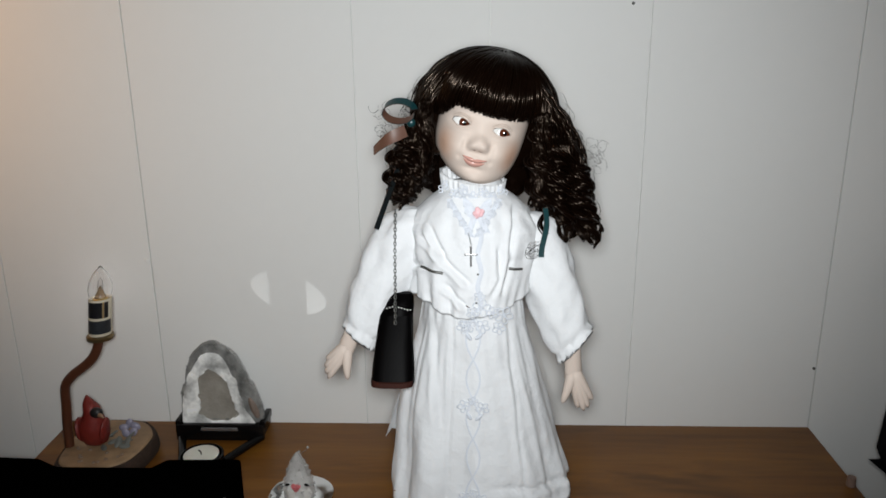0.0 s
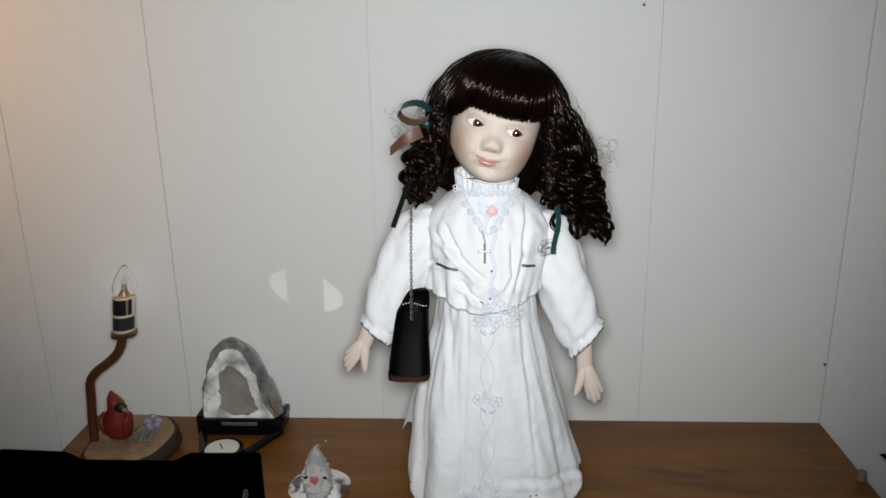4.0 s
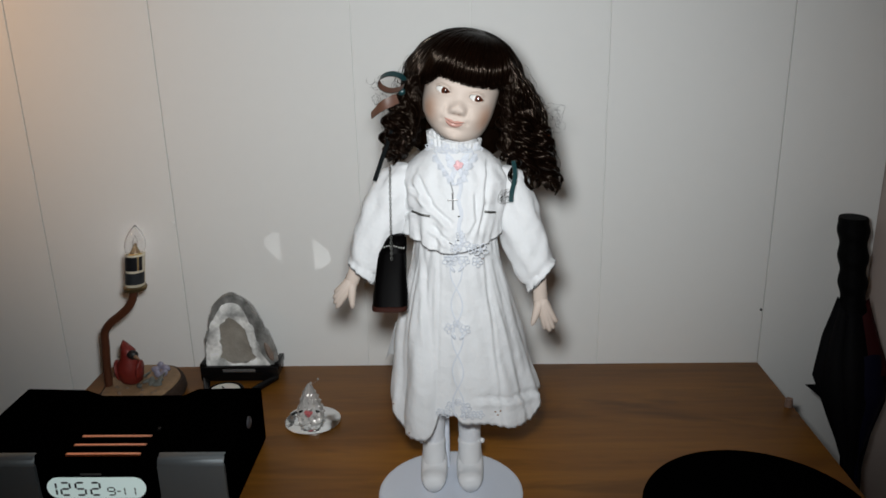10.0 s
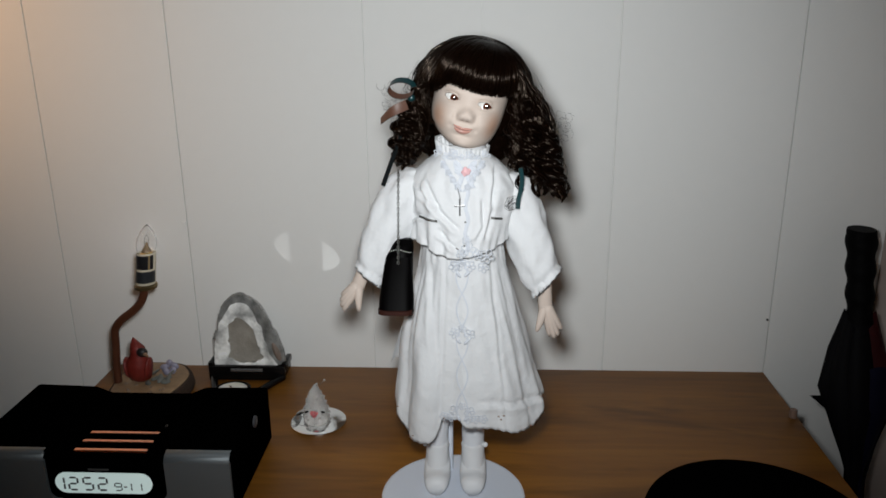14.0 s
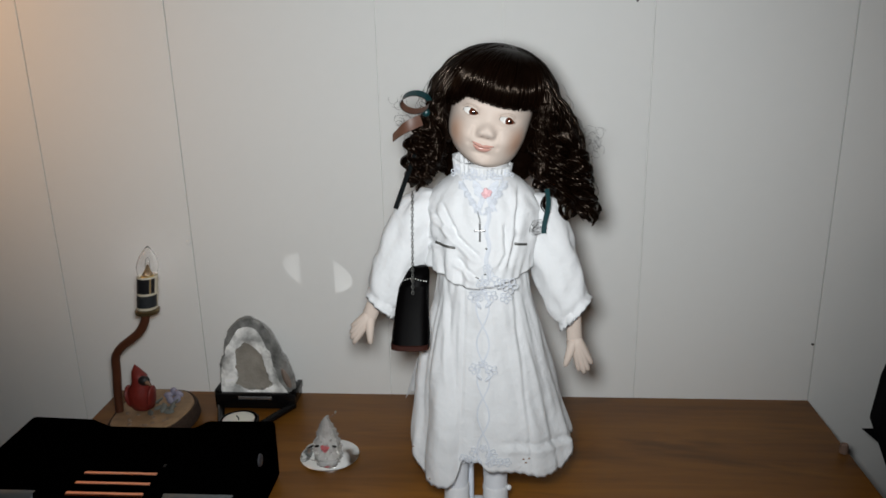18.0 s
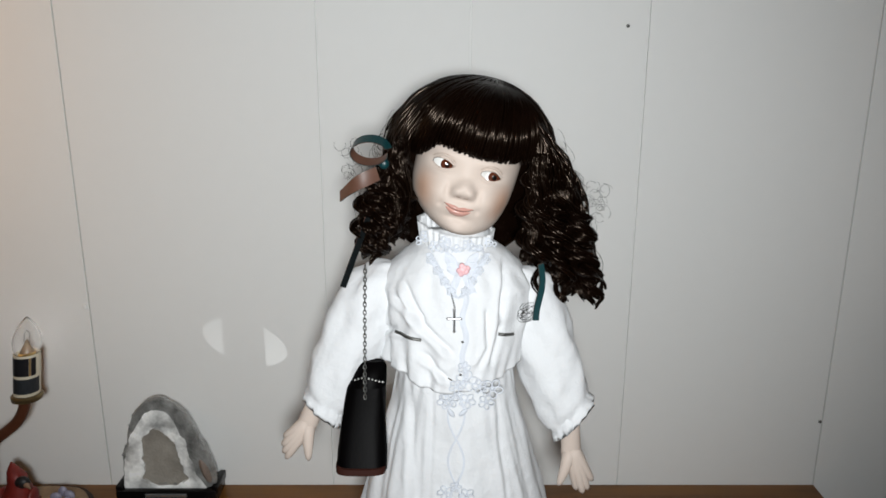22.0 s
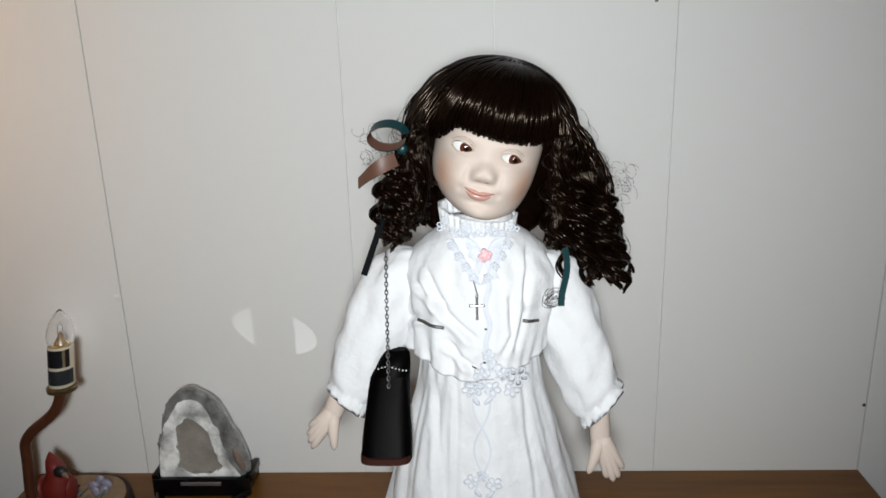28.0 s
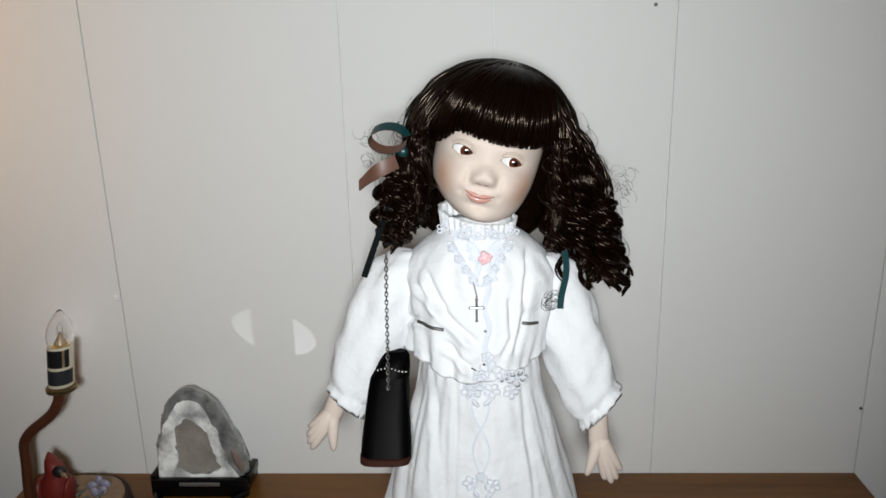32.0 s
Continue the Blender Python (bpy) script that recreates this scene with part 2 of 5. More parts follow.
MIRROR = material("silvered_mirror", (0.86, 0.88, 0.89), 0.03, metal=1.0, mottle=0.01)
PINK = material("pink_glass_heart", (0.50, 0.13, 0.14), 0.12)
ENAMEL = material("pale_enamel", (0.72, 0.77, 0.86), 0.35, mottle=0.03, grain=0.02, scale=900, bump=0.05)
GRIP = material("black_rubber_grip", (0.0016, 0.0016, 0.0018), 0.6, grain=0.3, scale=700, bump=0.3, Specular_IOR_Level=0.05)
NYLON = material("black_nylon", (0.0010, 0.0009, 0.0018), 0.7, mottle=0.2, grain=0.2, scale=1500, bump=0.2, Specular_IOR_Level=0.12)
NYLONRED = material("dark_red_nylon", (0.030, 0.0028, 0.0035), 0.7, mottle=0.2, grain=0.2, scale=1500, bump=0.2, Specular_IOR_Level=0.12)
NYLONBLUE = material("dark_blue_nylon", (0.003, 0.003, 0.015), 0.7, mottle=0.2, grain=0.2, scale=1500, bump=0.2, Specular_IOR_Level=0.12)
VELVET = material("black_satin", (0.0010, 0.0008, 0.0009), 0.45, mottle=0.3, grain=0.2, scale=700, bump=0.06, mottle_scale=40, Specular_IOR_Level=0.03)
INK = material("lcd_ink", (0.03, 0.045, 0.045), 0.5)
FADED = material("faint_lettering", (0.06, 0.06, 0.06), 0.5)
SHADETEAL = material("shaded_teal_ribbon", (0.0015, 0.003, 0.0035), 0.6, mottle=0.2, mottle_scale=200, Specular_IOR_Level=0.08)
CROSS = material("worn_silver", (0.34, 0.34, 0.34), 0.35, metal=0.7, mottle=0.2, mottle_scale=500)
RUBBER = material("pale_pink_rubber", (0.20, 0.13, 0.10), 0.6)

GLASS = bpy.data.materials.new("clear_glass")
GLASS.use_nodes = True
for key, value in (("Base Color", (1, 1, 1, 1)), ("Roughness", 0.02), ("Transmission Weight", 1.0), ("IOR", 1.45)):
    GLASS.node_tree.nodes["Principled BSDF"].inputs[key].default_value = value
CRYSTAL = bpy.data.materials.new("cut_crystal")
CRYSTAL.use_nodes = True
for key, value in (("Base Color", (0.80, 0.79, 0.77, 1)), ("Roughness", 0.05), ("Transmission Weight", 0.68), ("IOR", 1.2)):
    CRYSTAL.node_tree.nodes["Principled BSDF"].inputs[key].default_value = value
LCD = bpy.data.materials.new("backlit_display")
LCD.use_nodes = True
for key, value in (("Base Color", (0.5, 0.6, 0.58, 1)), ("Roughness", 0.25), ("Emission Color", (0.72, 0.9, 0.88, 1)), ("Emission Strength", 0.42)):
    LCD.node_tree.nodes["Principled BSDF"].inputs[key].default_value = value


# ---- shapes ----
def mix(a, b, f):
    return a + (b - a) * f


def smooth(f):
    f = max(0.0, min(1.0, f))
    return f * f * (3 - 2 * f)


def box(x0, x1, y0, y1, z0, z1, bevel=0.0, segments=2):
    bm = bmesh.new()
    bmesh.ops.create_cube(bm, size=1)
    for v in bm.verts:
        v.co = Vector(((x0 + x1) / 2 + v.co.x * (x1 - x0), (y0 + y1) / 2 + v.co.y * (y1 - y0), (z0 + z1) / 2 + v.co.z * (z1 - z0)))
    if bevel:
        bmesh.ops.bevel(bm, geom=list(bm.edges), offset=bevel, segments=segments, profile=0.5, affect="EDGES")
    return bm


class Geo:
    """Collects pieces of one mesh, each with its own material."""

    def __init__(self, *mats):
        self.v, self.f, self.m, self.mats = [], [], [], list(mats)

    def slot(self, mat):
        if mat not in self.mats:
            self.mats.append(mat)
        return self.mats.index(mat)

    def grid(self, rows, mat, closed=True, first=False, last=False):
        k, n, s = len(self.v), len(rows[0]), self.slot(mat)
        for row in rows:
            self.v += [tuple(p) for p in row]
        for r in range(len(rows) - 1):
            for i in range(n if closed else n - 1):
                a, b = k + r * n + i, k + r * n + (i + 1) % n
                self.f.append((a, b, b + n, a + n))
                self.m.append(s)
        for use, r in ((first, 0), (last, len(rows) - 1)):
            if use:
                ring = tuple(k + r * n + i for i in range(n))
                self.f.append(ring if r else ring[::-1])
                self.m.append(s)
        return self

    def tube(self, pts, radii, mat, n=8, flat=1.0, side=None, caps=True):
        """A tube along points; flat squeezes it across its side direction."""
        pts = [Vector(p) for p in pts]
        if not hasattr(radii, "__len__"):
            radii = [radii] * len(pts)
        rows, normal = [], None
        for i, p in enumerate(pts):
            way = (pts[min(i + 1, len(pts) - 1)] - pts[max(i - 1, 0)]).normalized()
            if normal is None:
                normal = Vector(side) if side else (Vector((0, 0, 1)) if abs(way.z) < 0.9 else Vector((1, 0, 0)))
            normal = (normal - way * normal.dot(way)).normalized()
            other = way.cross(normal)
            rows.append([p + radii[i] * (math.cos(a) * normal * flat + math.sin(a) * other) for a in (2 * math.pi * j / n for j in range(n))])
        return self.grid(rows, mat, True, caps, caps)

    def ball(self, centre, size, mat, n=16, turn=None):
        c, rows = Vector(centre), []
        for i in range(n // 2 + 1):
            a = math.pi * (0.01 + 0.98 * i / (n // 2))
            ring = []
            for j in range(n):
                b = 2 * math.pi * j / n
                p = Vector((size[0] * math.sin(a) * math.cos(b), size[1] * math.sin(a) * math.sin(b), size[2] * math.cos(a)))
                ring.append(c + (turn @ p if turn else p))
            rows.append(ring)
        return self.grid(rows, mat, True, True, True)

    def turned(self, cx, cy, profile, mat, n=32, caps=True):
        """A lathe shape about an upright axis; profile of (z, radius)."""
        return self.grid([[(cx + r * math.cos(2 * math.pi * i / n), cy + r * math.sin(2 * math.pi * i / n), z) for i in range(n)] for z, r in profile], mat, True, caps, caps)

    def slab(self, outline, y0, y1, mat):
        """An outline in x and z, made thick along y."""
        return self.grid([[(x, y, z) for x, z in outline] for y in (y0, y1)], mat, True, True, True)

    def mesh(self, name, smooth_angle=40, flip=True):
        me = bpy.data.meshes.new(name)
        me.from_pydata(self.v, [], self.f)
        for mat in self.mats:
            me.materials.append(mat)
        me.polygons.foreach_set("material_index", self.m)
        if flip:
            bm = bmesh.new()
            bm.from_mesh(me)
            bmesh.ops.recalc_face_normals(bm, faces=bm.faces)
            bm.to_mesh(me)
            bm.free()
        me.shade_smooth()
        if smooth_angle:
            me.set_sharp_from_angle(angle=radians(smooth_angle))
        return me


def mesh(name, bm, mat, rounded=True):
    bmesh.ops.recalc_face_normals(bm, faces=bm.faces)
    me = bpy.data.meshes.new(name)
    bm.to_mesh(me)
    bm.free()
    me.materials.append(mat)
    if rounded:
        me.shade_smooth()
        me.set_sharp_from_angle(angle=radians(35))
    return me


def part(name, shape, mat=None, parent=None, label=""):
    """One mesh under a thing or a part, from a bmesh with a material or from a Geo."""
    ob = new(name, shape.mesh(name) if isinstance(shape, Geo) else mesh(name, shape, mat))
    ob.parent = parent
    if label:
        ob["label"] = label
    return ob


# ---- the room ----
WALL, DESK, END = 0.80, 0.75, 0.535
GROOVES = (-1.70, -1.48, -1.27, -1.10, -0.88, -0.68, -0.445, -0.285, -0.064, 0.067, 0.218, 0.415, END)
wall = tagged(new("wall_north", mesh("wall_north", box(-1.7, 0.635, WALL + 0.0027, WALL + 0.1, 0, 2.4), PAINT)), "white painted wall of grooved wood panels", "wall", kind="structure")
for a, b in zip(GROOVES, GROOVES[1:]):
    part("panel", box(a + 0.0006, b - 0.0006, WALL, WALL + 0.005, 0.001, 2.399, 0.0003, 1), PAINT, wall)
nail = Geo().turned(0, 0, [(0, 0.0016), (0.0012, 0.0014), (0.0016, 0.0006)], DARKSTEEL, 10)
nail_ob = tagged(new("nail", nail.mesh("nail")), "small dark nail head in the panel seam", "nail")
nail_ob.matrix_world = pose(0.4125, WALL, 0.819, 90, 0, 0)
nail_ob["group"] = "nails in the panelling"
copy_thing(nail_ob, pose(0.200, WALL, 1.190, 90, 0, 0))["label"] = "small dark nail head high in a panel"
bump_ob = tagged(new("nail", Geo().turned(0, 0, [(0, 0.003), (0.0008, 0.0026), (0.0012, 0.001)], PAINT, 12).mesh("painted_nail")), "nail head painted over with the panelling", "nail", "nails in the panelling")
bump_ob.matrix_world = pose(-0.2895, WALL, 0.937, 90, 0, 0)
for name, dims, words in (("wall_east", (END, END + 0.1, -2.4, WALL + 0.1, 0, 2.4), "pinkish beige side wall"), ("wall_west", (-1.8, -1.7, -2.4, WALL + 0.1, 0, 2.4), "white painted side wall"), ("wall_south", (-1.8, END + 0.1, -2.5, -2.4, 0, 2.4), "white painted back wall")):
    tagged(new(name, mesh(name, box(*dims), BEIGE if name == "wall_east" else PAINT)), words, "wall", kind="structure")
tagged(new("floor", mesh("floor", box(-1.8, END + 0.1, -2.5, WALL + 0.1, -0.1, 0), FLOOR)), "brown carpeted floor", "floor", kind="structure")
tagged(new("ceiling", mesh("ceiling", box(-1.8, END + 0.1, -2.5, WALL + 0.1, 2.4, 2.5), PAINT)), "plain white ceiling", "ceiling", kind="structure")

desk = tagged(new("desk"), "brown wooden desk with a grained veneer top", "desk")
part("desktop", box(-0.397, 0.415, 0.2, WALL - 0.001, DESK - 0.022, DESK, 0.0012), WOOD, desk)
for x in (-0.385, 0.403):
    part("side_panel", box(x - 0.009, x + 0.009, 0.24, 0.79, 0, DESK - 0.022, 0.001), WOOD, desk)
part("back_panel", box(-0.375, 0.393, 0.772, 0.786, 0.25, DESK - 0.022, 0.001), WOOD, desk)


# ---- the doll: one mesh ----
SECTIONS = ((0.80, 0.058, 0.0715, 0.565, 0.047), (0.83, 0.0585, 0.0705, 0.565, 0.046), (0.885, 0.0545, 0.0585, 0.565, 0.043), (0.94, 0.0515, 0.0460, 0.563, 0.038), (0.97, 0.050, 0.038, 0.561, 0.034), (1.0, 0.050, 0.034, 0.56, 0.031))
LEVELS = [s[0] for s in SECTIONS]


def section(z):
    return [float(np.interp(z, LEVELS, [s[k] for s in SECTIONS])) for k in range(1, 5)]


CREASES = ((5.55, 0.06, 0.0015), (3.75, 0.06, 0.0018))


SEAMS = ((0.037, 0.985, 0.030, 0.83, 0.0016, 0.0010), (0.074, 0.985, 0.090, 0.83, 0.0016, 0.0010), (0.015, 0.988, -0.002, 0.83, 0.0022, 0.0018), (0.066, 0.854, 0.124, 0.846, 0.0024, 0.0024), (0.024, 0.975, 0.027, 0.90, 0.0018, 0.0014), (0.082, 0.972, 0.108, 0.86, 0.0026, 0.0016))
FOLDS = (
    (0.021, 1.047, 0.031, 1.025, 0.0022, 0.0030), (0.031, 1.025, 0.048, 1.011, 0.0020, 0.0026), (0.014, 1.039, 0.030, 1.029, 0.0018, 0.0018),
    (0.006, 1.014, 0.016, 1.021, 0.0018, 0.0024), (0.078, 1.057, 0.076, 1.029, 0.0020, 0.0026), (0.068, 1.034, 0.068, 1.013, 0.0018, 0.0018),
    (0.068, 1.013, 0.063, 1.002, 0.0018, 0.0018), (0.031, 1.009, 0.046, 0.995, 0.0018, 0.0024), (0.076, 1.026, 0.070, 1.003, 0.0020, 0.0022))


def pleat(folds, x, z):
    """How far the cloth falls in or stands out beside its folds, each a valley with a soft ridge along it."""
    d = 0.0
    for x0, z0, x1, z1, wide, deep in folds:
        ux, uz = x1 - x0, z1 - z0
        size = math.hypot(ux, uz)
        f = ((x - x0) * ux + (z - z0) * uz) / size ** 2
        side = ((x - x0) * uz - (z - z0) * ux) / size
        ends = smooth((f + 0.15) / 0.3) * smooth((1.15 - f) / 0.3)
        d += deep * ends * (0.7 * math.exp(-((side / wide - 1.7) / 1.2) ** 2) - math.exp(-(side / wide) ** 2))
    return d


def skirt(theta, z):
    """A point of the skirt: gathers at the waist that open into deep folds at the hem."""
    cx, rx, cy, ry = section(z)
    down = smooth((0.99 - z) / 0.16)
    d = down * (0.0007 * math.sin(5 * theta + 0.5) + 0.0003 * math.sin(9 * theta + 2.1 + 4 * z))
    d += 0.0004 * math.exp(-(((0.988 - z) / 0.016) ** 2)) * math.sin(23 * theta + 3 * math.sin(3 * theta))
    d += 0.0050 * down * noise.noise((2.4 * math.cos(theta), 2.4 * math.sin(theta), 5 * z))
    d += 0.0024 * noise.noise((4.5 * math.cos(theta) + 9, 4.5 * math.sin(theta), 26 * z)) * smooth((0.985 - z) / 0.03)
    for at, wide, deep in CREASES:
        d -= deep * smooth((0.985 - z) / 0.05) * math.exp(-(((theta - at - 0.25 * (0.985 - z)) / wide) ** 2))
    if math.sin(theta) < 0:
        x = cx + rx * math.cos(theta)
        d += pleat(SEAMS, x, z)
        d += 0.0035 * smooth((0.97 - z) / 0.06) * (1 - smooth((x - 0.024) / 0.006)) * smooth((x + 0.012) / 0.01)
    return Vector((cx + (rx + d) * math.cos(theta), cy + (ry + d) * math.sin(theta), z))


HEM_X = (-0.012, -0.009, 0.0, 0.008, 0.022, 0.027, 0.031, 0.048, 0.053, 0.074, 0.096, 0.114, 0.126)
HEM_Z = (0.842, 0.834, 0.817, 0.811, 0.811, 0.816, 0.836, 0.837, 0.829, 0.828, 0.821, 0.822, 0.838)


def hem(theta):
    x = 0.0575 + 0.0695 * math.cos(theta)
    z = float(np.interp(x, HEM_X, HEM_Z)) if math.sin(theta) < 0.25 else 0.832
    return z + 0.0012 * abs(math.sin(30 * theta))


def front(x, z, lift=0.0006):
    """The place on the skirt's front at x and z."""
    cx, rx, cy, ry = section(z)
    c = max(-0.98, min(0.98, (x - cx) / rx))
    p = skirt(2 * math.pi - math.acos(c), z)
    return p + Vector((0, -lift, 0))


BLOUSE = ((1.068, 0.050, 0.021, 0.558, 0.019), (1.062, 0.050, 0.030, 0.558, 0.023), (1.054, 0.050, 0.039, 0.558, 0.027), (1.042, 0.050, 0.0455, 0.557, 0.031), (1.028, 0.050, 0.0455, 0.556, 0.033), (1.014, 0.050, 0.043, 0.556, 0.034), (1.003, 0.048, 0.043, 0.556, 0.0365), (0.99, 0.047, 0.042, 0.556, 0.0375))
BL = [s[0] for s in BLOUSE][::-1]


def blouse(theta, z):
    cx, rx, cy, ry = [float(np.interp(z, BL, [s[k] for s in BLOUSE][::-1])) for k in range(1, 5)]
    low = smooth((1.02 - z) / 0.03)
    d = 0.0007 * math.sin(7 * theta + 60 * z) * smooth((1.06 - z) / 0.03)
    d += 0.0026 * noise.noise((4 * math.cos(theta) + 3 + 22 * z, 4 * math.sin(theta), 40 * z)) * smooth((1.064 - z) / 0.02)
    d += low * (0.0010 * math.sin(15 * theta + 1.7) + 0.0006 * math.sin(31 * theta))
    if math.sin(theta) < 0:
        d += pleat(FOLDS, cx + rx * math.cos(theta), z)
    return Vector((cx + (rx + d) * math.cos(theta), cy + (ry + d) * math.sin(theta), z))


def bib(x, z, lift=0.0006):
    p = blouse(-math.acos(max(-0.98, min(0.98, (x - 0.05) / 0.044))), z)
    q = blouse(-math.pi / 2, z)
    return Vector((x, mix(p.y, q.y, 0.3) - lift, z))


TILT = Matrix.Rotation(radians(15), 3, "Y")
MIDEYE = Vector((0.0555, 0.0, 1.1125))
HEAD = Vector((0.0028, 0.567, -0.0042))
# the face's own outline by height: middle, half width and depth
FACE_V = (-0.0408, -0.0402, -0.0390, -0.0356, -0.0304, -0.0230, -0.0145, -0.0050, 0.0060, 0.0180, 0.0270, 0.0350)
FACE_C = (0.0050, 0.0050, 0.0049, 0.0042, 0.0032, 0.0016, 0.0014, 0.0014, 0.0014, 0.0014, 0.0014, 0.0014)
FACE_H = (0.0010, 0.0068, 0.0115, 0.0182, 0.0234, 0.0276, 0.0296, 0.0302, 0.0304, 0.0285, 0.0230, 0.0120)
FACE_D = (0.0060, 0.0175, 0.0225, 0.0275, 0.0304, 0.0325, 0.0335, 0.0332, 0.0330, 0.0310, 0.0250, 0.0140)
# bulges and hollows: place, height and reach to the side and upwards
FEATURES = (
    (0.0012, -0.0100, 0.0046, 0.0048, 0.0050), (0.0060, -0.0118, 0.0024, 0.0026, 0.0030), (-0.0038, -0.0122, 0.0024, 0.0026, 0.0030),
    (0.0008, -0.0025, 0.0009, 0.0055, 0.0085), (0.0096, -0.0122, -0.0014, 0.0020, 0.0042), (-0.0074, -0.0126, -0.0014, 0.0020, 0.0042),
    (0.0011, -0.0163, -0.0013, 0.0042, 0.0018), (0.0165, -0.0150, 0.0034, 0.0085, 0.0080), (-0.0140, -0.0155, 0.0034, 0.0085, 0.0080),
    (0.0035, -0.0345, 0.0034, 0.0080, 0.0044), (0.0010, -0.0218, 0.0020, 0.0080, 0.0042), (0.0012, -0.0272, -0.0016, 0.0060, 0.0018),
    (0.0112, -0.0206, -0.0013, 0.0018, 0.0022), (-0.0094, -0.0210, -0.0013, 0.0018, 0.0022),
    (0.0135, 0.0060, 0.0014, 0.0075, 0.0026), (-0.0135, 0.0060, 0.0014, 0.0075, 0.0026),
    (0.0138, 0.0004, -0.0022, 0.0066, 0.0036), (-0.0138, 0.0004, -0.0022, 0.0066, 0.0036),
    (0.0140, -0.0046, 0.0010, 0.0060, 0.0022), (-0.0138, -0.0046, 0.0010, 0.0060, 0.0022))


def curve(x, xs, ys):
    """A smooth line through a short table."""
    span = (max(xs) - min(xs)) * 0.035
    return sum(wt * float(np.interp(x + span * q, xs, ys)) for q, wt in ((-1, 0.25), (0, 0.5), (1, 0.25)))


def face(u, v, lift=0.0):
    """The place on the porcelain face at u to the side of and v above the point between the eyes."""
    a = abs(u - curve(v, FACE_V, FACE_C)) / curve(v, FACE_V, FACE_H)
    w = curve(v, FACE_V, FACE_D) * max(0.0, 1 - min(1.0, a) ** 2.4) ** 0.5
    fade = 1 - smooth((a - 0.72) / 0.28)
    for n, (fu, fv, height, su, sv) in enumerate(FEATURES):
        q = ((u - fu) / su) ** 2 + ((v - fv) / sv) ** 2
        w += fade * height * math.exp(-(q ** 1.5 if n < 3 else q))
    p = TILT @ Vector((u, 0, v)) + MIDEYE
    return Vector((p.x, HEAD.y - w - lift, p.z))


def eyeball(cu, u, v, lift=0.0):
    """The place on a glass eye, a ball behind the lids, never deeper than the skin round it."""
    mid = cu + 0.0018
    skin = face(u, v)
    front = face(cu, 0.0).y - 0.0020
    y = front + 0.010 - math.sqrt(max(0.0, 0.010 ** 2 - (u - mid) ** 2 - (v + 0.0008) ** 2))
    return Vector((skin.x, min(skin.y - 0.00015, y) - lift, skin.z))


def head_point(u, w, v):
    """A place in the head's own axes: sideways, towards the viewer, up."""
    p = TILT @ Vector((u, 0, v)) + MIDEYE
    return Vector((p.x, HEAD.y - w, p.z))


rnd = random.Random(7)
g = Geo(CLOTH)
N = 300
ring = [2 * math.pi * i / N for i in range(N)]
rows = []
for r in range(56):
    f = r / 55
    rows.append([skirt(t, mix(0.992, hem(t), f)) for t in ring])
rows.append([skirt(t, hem(t) + 0.0005) + Vector((-0.0016 * math.cos(t), -0.0016 * math.sin(t), 0)) for t in ring])
rows.append([skirt(t, hem(t) + 0.02) + Vector((-0.002 * math.cos(t), -0.002 * math.sin(t), 0)) for t in ring])
g.grid(rows, CLOTH)
# a fold of the back panel that shows beside the skirt
g.grid([[Vector((mix(-0.002, -0.013, f) + 0.004 * s, 0.575 + 0.006 * s, mix(0.905, 0.868, f) + 0.004 * (1 - abs(s)))) for s in (-1, -0.5, 0, 0.5, 1, 1.5, 2)] for f in [i / 8 for i in range(9)]], CLOTH, False)
# blouse
EDGE_X, EDGE_Z = (0.0, 0.004, 0.019, 0.031, 0.049, 0.058, 0.080, 0.092), (1.002, 0.997, 0.995, 0.990, 0.986, 0.988, 0.992, 1.000)


def edge(t):
    return float(np.interp(0.048 + 0.043 * math.cos(t), EDGE_X, EDGE_Z)) if math.sin(t) < 0 else 0.999


rows = [[blouse(t, mix(1.068, edge(t), r / 60)) for t in ring] for r in range(61)]
rows.append([blouse(t, edge(t) + 0.001) + Vector((-0.003 * math.cos(t), -0.003 * math.sin(t), 0)) for t in ring])
rows.append([blouse(t, edge(t) + 0.005) + Vector((-0.009 * math.cos(t), -0.008 * math.sin(t), 0)) for t in ring])
g.grid(rows, CLOTH)


# sleeves
def sleeve(pts, radii, seed, slant):
    """A puffed sleeve along points, open at the cuff, its last ring tipped by the slant."""
    n, rows = 36, []
    dense = 26
    px = [[p[k] for p in pts] for k in range(3)]
    at = np.linspace(0, 1, len(pts))
    way = (Vector(pts[-1]) - Vector(pts[0])).normalized()
    side = way.cross(Vector((0, 1, 0))).normalized()
    deep = way.cross(side)
    for i in range(dense + 3):
        f = min(1.0, i / dense)
        c = Vector([float(np.interp(f, at, px[k])) for k in range(3)])
        r = float(np.interp(f, at, radii)) - (0.0015 * (i - dense) if i > dense else 0)
        if i > dense:
            c = c - way * 0.004 * (i - dense)
        row = []
        for j in range(n):
            a = 2 * math.pi * j / n
            q = 0.0028 * noise.noise((2.2 * math.cos(a) + seed, 2.2 * math.sin(a), 9 * f + seed)) + 0.0011 * math.sin(5 * a + 11 * f + seed) * math.sin(math.pi * f)
            q += 0.0010 * f ** 6 * math.sin(14 * a) - 0.0022 * math.exp(-((f - 0.90) / 0.03) ** 2) * (1 + 0.3 * math.sin(17 * a + seed))
            row.append(c + (r + q) * (math.cos(a) * side + 0.85 * math.sin(a) * deep) + way * (slant * f * math.cos(a)))
        rows.append(row)
    g.grid(rows, CLOTH, True, True)


